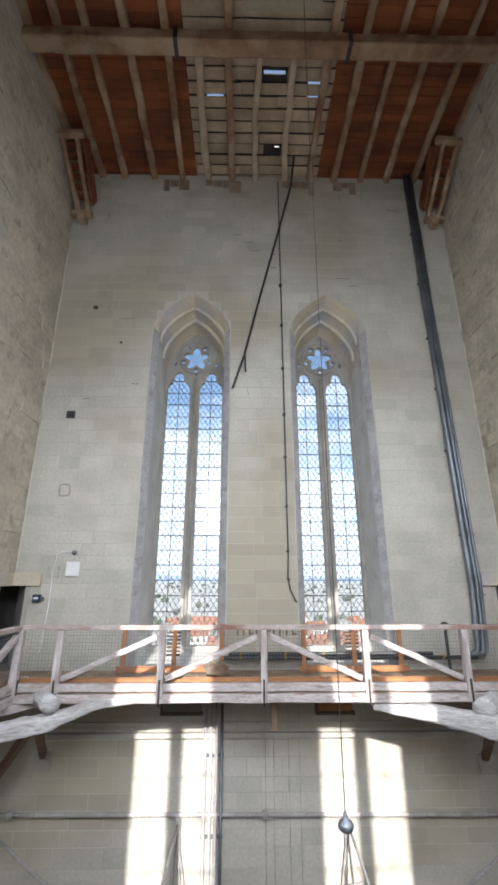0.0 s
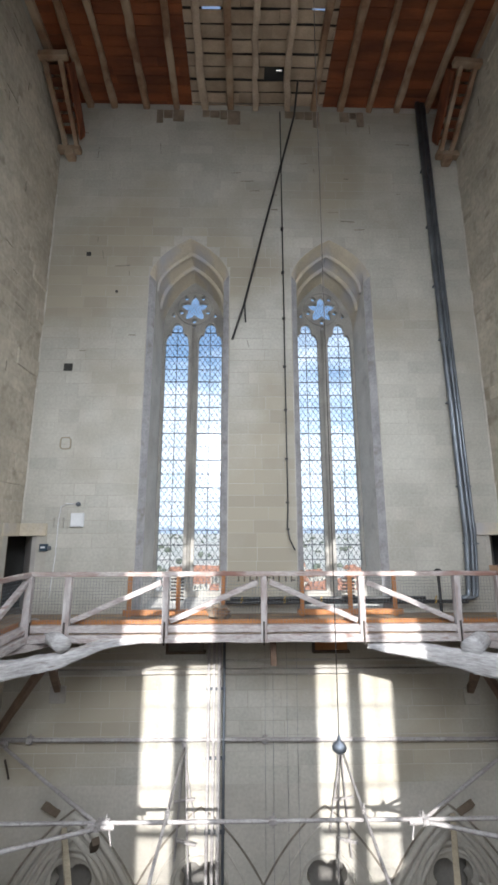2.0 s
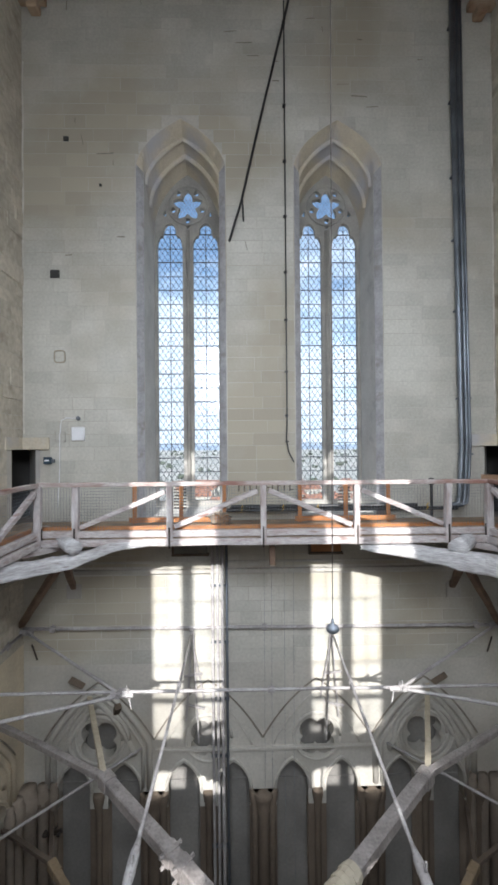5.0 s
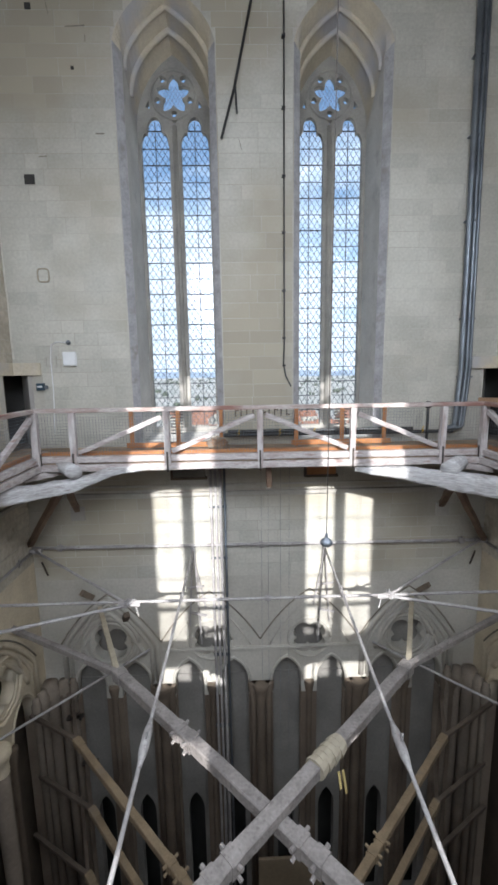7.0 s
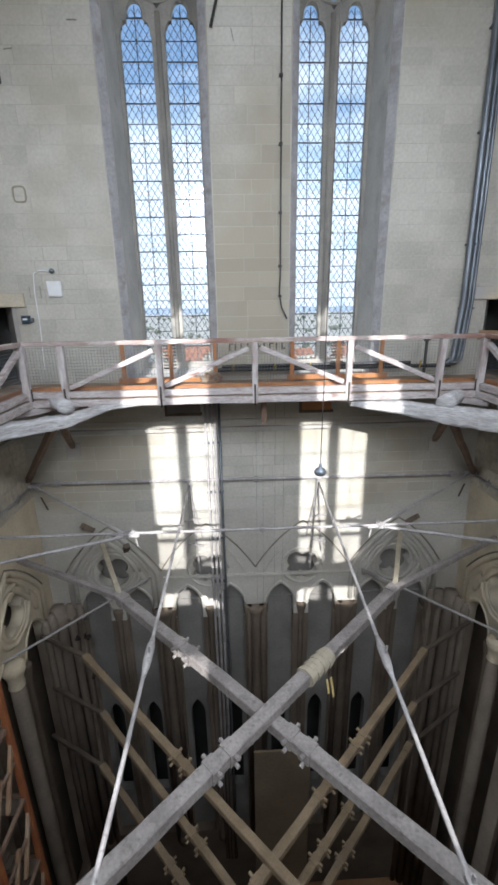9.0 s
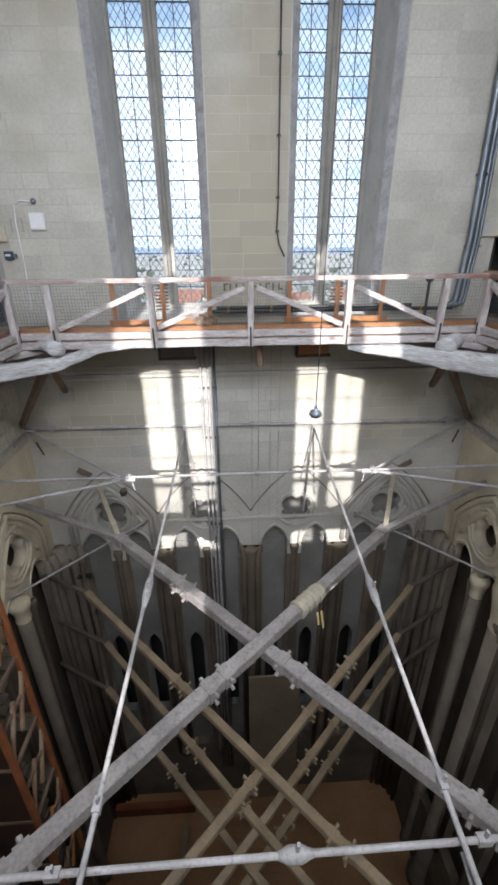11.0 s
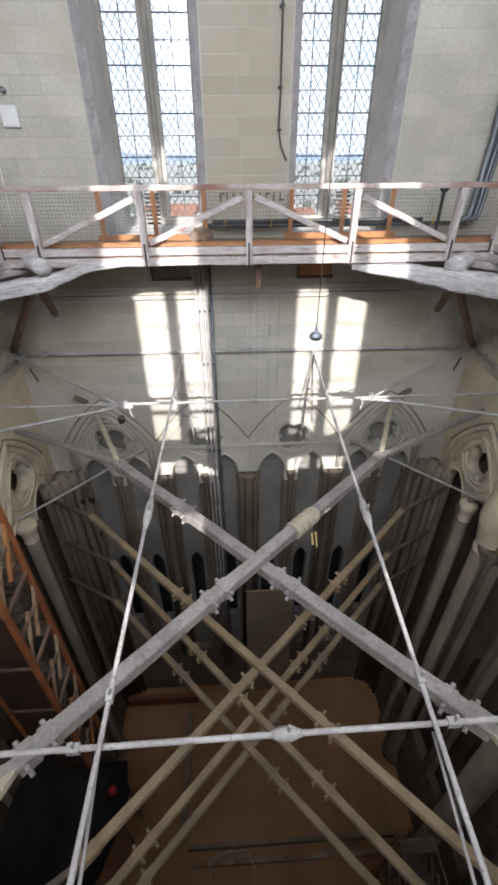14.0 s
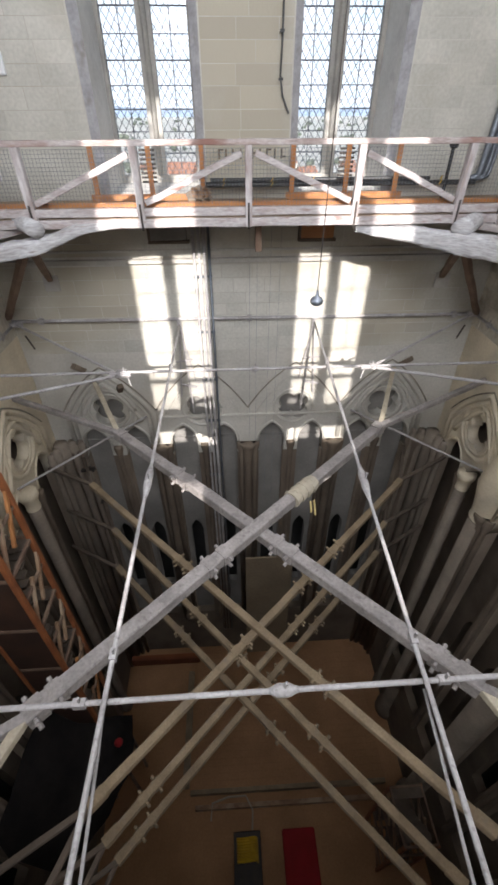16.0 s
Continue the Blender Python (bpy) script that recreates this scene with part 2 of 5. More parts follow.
# ---- mesh helpers ----
def mesh_ob(name, me, mat, parent=None, label=""):
    ob = new(name, me)
    if mat and not me.materials:
        me.materials.append(mat)
    if parent:
        ob.parent = parent
    if label:
        ob["label"] = label
    return ob


def part(name, bm, mat, parent=None, label="", smooth=False):
    me = bpy.data.meshes.new(name)
    bmesh.ops.recalc_face_normals(bm, faces=bm.faces)
    bm.to_mesh(me)
    bm.free()
    if smooth:
        for p in me.polygons:
            p.use_smooth = True
    return mesh_ob(name, me, mat, parent, label)


def thing(name, label, category, group="", kind="", at=(0, 0, 0)):
    ob = new(name)
    ob.empty_display_size = 0.1
    ob.location = at
    return tagged(ob, label, category, group, kind)


def add_box(bm, x0, x1, y0, y1, z0, z1, bevel=0.0):
    vs = [bm.verts.new((x, y, z)) for x in (x0, x1) for y in (y0, y1) for z in (z0, z1)]
    fs = [(0, 1, 3, 2), (4, 6, 7, 5), (0, 4, 5, 1), (2, 3, 7, 6), (0, 2, 6, 4), (1, 5, 7, 3)]
    faces = [bm.faces.new([vs[i] for i in f]) for f in fs]
    if bevel:
        edges = list({e for f in faces for e in f.edges})
        bmesh.ops.bevel(bm, geom=edges, offset=bevel, segments=1, affect="EDGES")
    return bm


def box(x0, x1, y0, y1, z0, z1, bevel=0.0):
    return add_box(bmesh.new(), x0, x1, y0, y1, z0, z1, bevel)


def frame_of(p, q):
    p, q = Vector(p), Vector(q)
    d = (q - p).normalized()
    side = d.cross(Vector((0, 0, 1)))
    side = side.normalized() if side.length > 1e-3 else Vector((1, 0, 0))
    return p, q, side, side.cross(d).normalized()


def add_bar(bm, p, q, w, h, sides=4, steps=1, rough=0.0, sag=0.0, taper=1.0, seed=0.0):
    """A bar from p to q of that width and height: square with worn corners, or of many sides."""
    p, q, side, up = frame_of(p, q)
    if sides == 4:
        c = 0.16
        ring = [(-1, -1 + c), (-1 + c, -1), (1 - c, -1), (1, -1 + c), (1, 1 - c), (1 - c, 1), (-1 + c, 1), (-1, 1 - c)]
    else:
        ring = [(math.cos(2 * math.pi * i / sides), math.sin(2 * math.pi * i / sides)) for i in range(sides)]
    rows = []
    for s in range(steps + 1):
        f = s / steps
        c0 = p.lerp(q, f) + up * (sag * 4 * f * (1 - f))
        k = 1 + (taper - 1) * f
        row = []
        for a, b in ring:
            v = c0 + side * (a * w / 2 * k) + up * (b * h / 2 * k)
            if rough:
                v += noise.noise_vector(v * 2.1 + Vector((seed, 0, 0))) * rough
            row.append(bm.verts.new(v))
        rows.append(row)
    n = len(ring)
    for a, b in zip(rows, rows[1:]):
        for i in range(n):
            bm.faces.new((a[i], a[(i + 1) % n], b[(i + 1) % n], b[i]))
    bm.faces.new(rows[0][::-1])
    bm.faces.new(rows[-1])
    return bm


def bar(*a, **k):
    return add_bar(bmesh.new(), *a, **k)


def tube(points, r, sides=8):
    """A round tube along a line of points."""
    bm = bmesh.new()
    pts = [Vector(p) for p in points]
    rows = []
    for i, p in enumerate(pts):
        d = (pts[min(i + 1, len(pts) - 1)] - pts[max(i - 1, 0)]).normalized()
        ref = Vector((0, 1, 0)) if abs(d.y) < 0.9 else Vector((1, 0, 0))
        a = d.cross(ref).normalized()
        b = d.cross(a)
        rows.append([bm.verts.new(p + (a * math.cos(2 * math.pi * j / sides) + b * math.sin(2 * math.pi * j / sides)) * r) for j in range(sides)])
    for a, b in zip(rows, rows[1:]):
        for j in range(sides):
            bm.faces.new((a[j], a[(j + 1) % sides], b[(j + 1) % sides], b[j]))
    bm.faces.new(rows[0][::-1])
    bm.faces.new(rows[-1])
    return bm


def spindle(p, q, radii, sides=10):
    """A bar from p to q whose girth follows the radii."""
    p, q, side, up = frame_of(p, q)
    bm = bmesh.new()
    rows = []
    for k, r in enumerate(radii):
        c = p.lerp(q, k / (len(radii) - 1))
        rows.append([bm.verts.new(c + (side * math.cos(2 * math.pi * j / sides) + up * math.sin(2 * math.pi * j / sides)) * r) for j in range(sides)])
    for a, b in zip(rows, rows[1:]):
        for j in range(sides):
            bm.faces.new((a[j], a[(j + 1) % sides], b[(j + 1) % sides], b[j]))
    bm.faces.new(rows[0][::-1])
    bm.faces.new(rows[-1])
    return bm


def sweep(pts, sizes, rough, seed, per=7, sides=14):
    """A rough-hewn timber along a bent line; sizes: its width and height at each point."""
    pts = [Vector(p) for p in pts]
    bm, rows = bmesh.new(), []
    n = (len(pts) - 1) * per
    for k in range(n + 1):
        i, f = min(k // per, len(pts) - 2), k / per - min(k // per, len(pts) - 2)
        a, b = pts[i], pts[i + 1]
        t0 = (b - pts[max(i - 1, 0)]) * 0.5 if i else b - a
        t1 = (pts[min(i + 2, len(pts) - 1)] - a) * 0.5
        h00, h10, h01, h11 = 2 * f ** 3 - 3 * f * f + 1, f ** 3 - 2 * f * f + f, -2 * f ** 3 + 3 * f * f, f ** 3 - f * f
        c = a * h00 + t0 * h10 + b * h01 + t1 * h11
        d = (b - a).lerp(t1, f).normalized()
        side = d.cross(Vector((0, 0, 1))).normalized()
        up = side.cross(d)
        w = sizes[i][0] * (1 - f) + sizes[i + 1][0] * f
        h = sizes[i][1] * (1 - f) + sizes[i + 1][1] * f
        row = []
        for j in range(sides):
            t = 2 * math.pi * j / sides
            ca, sa = math.cos(t), math.sin(t)
            v = c + side * (math.copysign(abs(ca) ** 0.45, ca) * w / 2) + up * (math.copysign(abs(sa) ** 0.45, sa) * h / 2)
            row.append(bm.verts.new(v + noise.noise_vector(v * 2.6 + Vector((seed * 9, 0, 0))) * rough + noise.noise_vector(v * 8.0) * rough * 0.55))
        rows.append(row)
    for a, b in zip(rows, rows[1:]):
        for j in range(sides):
            bm.faces.new((a[j], a[(j + 1) % sides], b[(j + 1) % sides], b[j]))
    bm.faces.new(rows[0][::-1])
    bm.faces.new(rows[-1])
    return bm


def lathe(profile, x, y, sides=20):
    """A turned shape round an upright axis at x, y from (radius, height) pairs."""
    bm = bmesh.new()
    rows = [[bm.verts.new((x + r * math.cos(2 * math.pi * j / sides), y + r * math.sin(2 * math.pi * j / sides), z)) for j in range(sides)] for r, z in profile]
    for a, b in zip(rows, rows[1:]):
        for j in range(sides):
            bm.faces.new((a[j], a[(j + 1) % sides], b[(j + 1) % sides], b[j]))
    bm.faces.new(rows[0][::-1])
    bm.faces.new(rows[-1])
    return bm


def plate(name, loops, depth, m, mat, parent=None, label="", bevel=0.0):
    """A plate with holes: loops of (u, v), the first the outline. u, v and the depth are mapped by m."""
    cu = bpy.data.curves.new(name, "CURVE")
    cu.dimensions, cu.fill_mode, cu.extrude = "2D", "BOTH", depth / 2 - bevel
    cu.bevel_depth, cu.bevel_resolution = bevel, 0
    cu.offset = -bevel
    for loop in loops:
        sp = cu.splines.new("POLY")
        sp.points.add(len(loop) - 1)
        for pt, (u, v) in zip(sp.points, loop):
            pt.co = (u, v, 0, 1)
        sp.use_cyclic_u = True
    tmp = bpy.data.objects.new(name, cu)
    me = bpy.data.meshes.new_from_object(tmp)
    bpy.data.objects.remove(tmp)
    bpy.data.curves.remove(cu)
    me.transform(m @ Matrix.Translation((0, 0, depth / 2)))
    if m.to_3x3().determinant() < 0:
        me.flip_normals()
    me.materials.clear()
    return mesh_ob(name, me, mat, parent, label)


def facing(origin, u, d):
    """Maps (u, v, depth) to the world: u along a wall, v up, depth into it."""
    u, d = Vector(u), Vector(d)
    m = Matrix.Identity(4)
    for i in range(3):
        m[i][0], m[i][1], m[i][2], m[i][3] = u[i], (0, 0, 1)[i], d[i], origin[i]
    return m


def pointed(x0, x1, z0, spring, apex, n=10, flat=False):
    """The outline of an opening with a pointed head; flat: of two slack curves."""
    if flat:
        half, h, c = (x1 - x0) / 2, apex - spring, (x0 + x1) / 2
        pts = [(x0, z0), (x1, z0), (x1, spring)]
        side = []
        for i in range(1, n):
            t = i / n
            side.append((half * ((1 - t) ** 2 + 2 * t * (1 - t) * 0.86), h * (2 * t * (1 - t) * 0.56 + t * t)))
        pts += [(c + a, spring + b) for a, b in side] + [(c, apex)]
        pts += [(c - a, spring + b) for a, b in reversed(side)] + [(x0, spring)]
        return pts
    c, h, half = (x0 + x1) / 2, apex - spring, (x1 - x0) / 2
    r = (half * half + h * h) / (2 * half)
    pts = [(x0, z0), (x1, z0), (x1, spring)]
    full = math.asin(min(1, h / r)) if h <= r else math.pi / 2
    for i in range(1, n):
        a = full * i / n
        pts.append((x1 - r + r * math.cos(a), spring + r * math.sin(a)))
    pts.append((c, apex))
    for i in range(n - 1, 0, -1):
        a = full * i / n
        pts.append((x0 + r - r * math.cos(a), spring + r * math.sin(a)))
    pts.append((x0, spring))
    return pts


def trefoil_head(x0, x1, z0, spring, apex):
    """A light with a cusped, pointed head."""
    c, w = (x0 + x1) / 2, (x1 - x0) / 2
    h = apex - spring
    side = []
    for k in range(7):
        a = math.pi * (0.0 + 0.58 * k / 6)
        side.append((w * (0.65 + 0.35 * math.cos(a)), spring + h * 0.46 * math.sin(a)))
    for k in range(6):
        a = math.pi * 0.5 * k / 5
        side.append((w * 0.54 * math.cos(a * 0.98) ** 0.9, spring + h * (0.50 + 0.5 * math.sin(a))))
    right = [(c + a, b) for a, b in side]
    left = [(c - a, b) for a, b in reversed(side[:-1])]
    return [(x0, z0), (x1, z0)] + right + left


def foil(cx, cz, r, n, turn, depth=0.42, steps=8):
    """A many-lobed opening."""
    pts = []
    for i in range(n * steps):
        a = 2 * math.pi * i / (n * steps)
        lobe = abs(math.cos(n * a / 2))
        k = r * (1 - depth + depth * lobe ** 0.6)
        pts.append((cx + k * math.cos(a + turn), cz + k * math.sin(a + turn)))
    return pts


def star(cx, cz, r, n, turn, steps=10):
    """An opening of n pointed lobes."""
    pts = []
    for i in range(n * steps):
        a = 2 * math.pi * i / (n * steps)
        near = abs((a * n / (2 * math.pi) + 0.5) % 1.0 - 0.5) * 2
        k = r * (0.50 + 0.50 * (1 - near) ** 0.9)
        pts.append((cx + k * math.cos(a + turn), cz + k * math.sin(a + turn)))
    return pts


def rib(line, r, m, name, mat, parent, sides=8):
    """A moulding along a line of (u, v) on a wall, half sunk in it."""
    return part(name, tube([m @ Vector((u, v, 0)) for u, v in line], r, sides), mat, parent, smooth=True)


# ---- the tower's walls ----
XW, XE, YN, YS, TOP = -5.85, 6.05, 12.0, -0.3, 34.6
NORTH = facing((0, YN, 0), (1, 0, 0), (0, 1, 0))
SOUTH = facing((0, YS, 0), (1, 0, 0), (0, -1, 0))
WEST = facing((XW, 0, 0), (0, 1, 0), (-1, 0, 0))
EAST = facing((XE, 0, 0), (0, 1, 0), (1, 0, 0))
NICHES = ((-3.02, -0.79), (0.95, 3.18))
LOW, LEDGE = 17.0, 18.75


def niche(x0, x1, sill):
    return pointed(x0, x1, sill, 28.95, 30.1, 12, True)


def inner(x0, x1, sill):
    return pointed(x0 + 0.16, x1 - 0.16, sill + 0.1, 27.9, 29.6, 12)


def sheet(a, b, ma, mb, name, mat, parent):
    """Joins two outlines of the same count by a band."""
    bm = bmesh.new()
    va = [bm.verts.new(ma @ Vector((u, v, 0))) for u, v in a]
    vb = [bm.verts.new(mb @ Vector((u, v, 0))) for u, v in b]
    for i in range(len(va)):
        j = (i + 1) % len(va)
        bm.faces.new((va[i], va[j], vb[j], vb[i]))
    return part(name, bm, mat, parent)


def sunk(m, d):
    return m @ Matrix.Translation((0, 0, d))


def window_wall(name, m, sill, label, glazed, niches, lo, hi, notches=(), deep=1.42, first=1):
    wall = thing(name, label, "wall", kind="structure")
    front = [[(lo, LOW), (hi, LOW), (hi, 36.2), (lo, 36.2)]] + [niche(a, b, sill) for a, b in niches] + list(notches)
    plate("wall_face", front, 0.35, m, STONE, wall)
    holes = []
    for k, (a, b) in enumerate(niches):
        win = thing("window_%d" % (k + first), "tall two-light pointed stone window with leaded clear glass", "window", "tower windows", "structure")
        oa, ob_ = niche(a, b, sill), inner(a, b, sill)
        # depth, how far the head has drawn in, how far the jamb has: a chamfer, then a plain jamb and a stepped head
        profile = ((0.0, 0.0, 0.0), (0.15, 0.12, 1.0), (0.42, 0.30, 1.0), (0.46, 0.38, 1.0), (0.85, 0.60, 1.0), (0.90, 0.69, 1.0), (1.30, 0.92, 1.0), (1.42, 1.0, 1.0))
        count = len(oa)
        curve = [min(1.0, max(0, min(i - 2, count - 1 - i)) / 4) for i in range(count)]
        lines = []
        for dep, head, jamb in profile:
            row = []
            for (p, q, cw) in zip(oa, ob_, curve):
                f = jamb + (head - jamb) * cw
                row.append((p[0] + (q[0] - p[0]) * f, p[1] + (q[1] - p[1]) * head))
            lines.append(row)
        for k2 in range(len(profile) - 1):
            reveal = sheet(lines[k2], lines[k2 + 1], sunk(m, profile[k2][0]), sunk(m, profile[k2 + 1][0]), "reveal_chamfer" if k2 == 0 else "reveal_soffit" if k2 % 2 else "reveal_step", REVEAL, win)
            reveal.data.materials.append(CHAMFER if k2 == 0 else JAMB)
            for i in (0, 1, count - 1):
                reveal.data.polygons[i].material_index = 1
        for k2, r in ((3, 0.06), (5, 0.07)):
            rib(lines[k2][3:-1], r, sunk(m, profile[k2][0]), "arch_moulding", REVEAL, win)
        c = (a + b) / 2
        x = [c - 0.87, c - 0.155, c + 0.145, c + 0.86]
        z0 = sill + 0.25
        lights = [trefoil_head(x[0], x[1], z0, 27.55, 28.22), trefoil_head(x[2], x[3], z0, 27.55, 28.22)]
        rose = [star(c, 28.72, 0.45, 5, math.pi / 2)]
        eyes = [foil(c + 0.43 * math.cos(t), 28.72 + 0.43 * math.sin(t), 0.082, 3, t, 0.2, 4) for t in [math.pi / 2 + math.pi / 5 + 2 * math.pi * i / 5 for i in range(5)]]
        tri = [[(c - 0.08, 28.15), (c, 28.05), (c + 0.08, 28.15)], [(c - 0.72, 28.44), (c - 0.61, 28.40), (c - 0.62, 28.6)], [(c + 0.72, 28.44), (c + 0.61, 28.40), (c + 0.62, 28.6)]]
        out = [(c + (u - c) * 1.03, v if v < 25 else v + 0.03) for u, v in ob_]
        plate("tracery", [out] + lights + rose + eyes + tri, 0.16, sunk(m, 1.42), TRACERY, win)
        ringpts = [(c + 0.55 * math.cos(t * math.pi / 16), 28.72 + 0.55 * math.sin(t * math.pi / 16)) for t in range(33)]
        rib(ringpts, 0.035, sunk(m, 1.42), "rose_moulding", TRACERY, win)
        rib([(c, 28.0), (c, z0)], 0.06, sunk(m, 1.42), "mullion", TRACERY, win)
        for lt in lights:
            rib(lt[2:], 0.02, sunk(m, 1.425), "light_moulding", TRACERY, win)
        for x0, x1 in ((x[0], x[1]), (x[2], x[3])):
            lead = bmesh.new()
            mm = sunk(m, 1.52)
            def strip(u0, v0, u1, v1, w, dep=0.0):
                p, q = mm @ Vector((u0, v0, dep)), mm @ Vector((u1, v1, dep))
                add_bar(lead, p, q, w, w, sides=3)
            w, st = x1 - x0, 0.145
            if glazed:
                zz = z0 - w * 1.5
                while zz < 28.15:
                    for sgn in (1, -1):
                        u0, v0, u1, v1 = (x0, zz, x1, zz + w * 1.5) if sgn > 0 else (x1, zz, x0, zz + w * 1.5)
                        if v0 < z0:
                            u0, v0 = u0 + (u1 - u0) * (z0 - v0) / (v1 - v0), z0
                        if v1 > 28.1:
                            u1, v1 = u0 + (u1 - u0) * (28.1 - v0) / (v1 - v0), 28.1
                        strip(u0, v0, u1, v1, 0.015)
                    zz += 0.235
                part("lead_lattice", lead, LEAD, win)
            else:
                lead.free()
            i, z = 0, 21.52 - 0.8
            while z < 28.0:
                if z > z0 + 0.1:
                    part("saddle_bar", bar(mm @ Vector((x0, z, -0.03)), mm @ Vector((x1, z, -0.03)), 0.024, 0.026), LEAD, win)
                    if glazed:
                        part("glazing_bar", bar(mm @ Vector((x0, z + 0.4, 0)), mm @ Vector((x1, z + 0.4, 0)), 0.016, 0.018), LEAD, win)
                z += 0.8
            part("upright_bar", bar(mm @ Vector(((x0 + x1) / 2, z0, -0.01)), mm @ Vector(((x0 + x1) / 2, 28.15, -0.01)), 0.018, 0.018), LEAD, win)
            if glazed:
                pane = plate("pane", [[(x0 - 0.02, z0 - 0.02), (x1 + 0.02, z0 - 0.02), (x1 + 0.02, 28.25), (x0 - 0.02, 28.25)]], 0.006, sunk(m, 1.535), GLASS, win)
                pane.visible_shadow = False
        if glazed:
            lead = bmesh.new()
            mm = sunk(m, 1.52)
            for k2 in range(-4, 5):
                for sg in (1, -1):
                    o = k2 * 0.14
                    half = math.sqrt(max(0.0, 0.42 ** 2 - (o * 0.83) ** 2)) * 0.83
                    add_bar(lead, mm @ Vector((c + o * 0.7 - half * 0.55, 28.72 - sg * (half * 0.83) - 0.0, 0)), mm @ Vector((c + o * 0.7 + half * 0.55, 28.72 + sg * half * 0.83, 0)), 0.010, 0.010, sides=3)
            part("rose_lead", lead, LEAD, win)
            pane = plate("pane", [[(c - 0.75, 28.26), (c + 0.75, 28.26), (c + 0.6, 29.25), (c - 0.6, 29.25)]], 0.006, sunk(m, 1.535), GLASS, win)
            pane.visible_shadow = False
            # iron hinge pins in the jambs
            for z in (22.9, 25.4, 27.5):
                for s, uu in ((1, a + 0.10), (-1, b - 0.10)):
                    part("hinge_pin", bar(m @ Vector((uu, z, 0.62)), m @ Vector((uu + s * 0.05, z, 0.62)), 0.02, 0.03), LEAD, win)
        holes.append(out)
    outer = [[(lo, LOW), (hi, LOW), (hi, 36.2), (lo, 36.2)]] + [[(u * 0.999 + 0.001 * (a_ + b_) / 2, v) for u, v in h] for h, (a_, b_) in zip(holes, niches)]
    plate("outer_wall", outer, 0.5, sunk(m, 1.425), STONE, wall)
    return wall


def notch(a, b):
    return [(a, 19.98), (b, 19.98), (b, 21.8), (a, 21.8)]


SIDE_NICHES = ((2.75, 5.0), (6.82, 9.07))
wall_north = window_wall("wall_north", NORTH, 20.05, "pale limestone ashlar tower wall with two tall windows", True, NICHES, -7.6, 7.8, (notch(-7.3, -5.43), notch(5.63, 7.5)))
wall_south = window_wall("wall_south", SOUTH, 19.25, "pale limestone ashlar tower wall with two tall windows", False, [(a - 0.07, b - 0.07) for a, b in NICHES], -7.6, 7.8, first=3)
wall_west = window_wall("wall_west", WEST, 20.5, "rough pale limestone tower side wall", False, SIDE_NICHES, -2.0, 13.7, (notch(11.48, 13.5),), first=5)
wall_east = window_wall("wall_east", EAST, 20.5, "rough pale limestone tower side wall", False, SIDE_NICHES, -2.0, 13.7, (notch(11.48, 13.5),), first=7)


def arch_line(c, half, spring, apex, foot=0.0, n=12):
    """A pointed arch of two slack curves over c, on upright legs that reach down to the foot."""
    h, side = apex - spring, []
    leg = [(half, foot - spring)] if foot else []
    for i in range(n + 1):
        t = i / n
        side.append((half * (1 - t) ** 2 + 2 * t * (1 - t) * half * 0.56, h * (2 * t * (1 - t) * 0.68 + t * t)))
    side = leg + side
    return [(c + a, spring + b) for a, b in side] + [(c - a, spring + b) for a, b in reversed(side[:-1])]


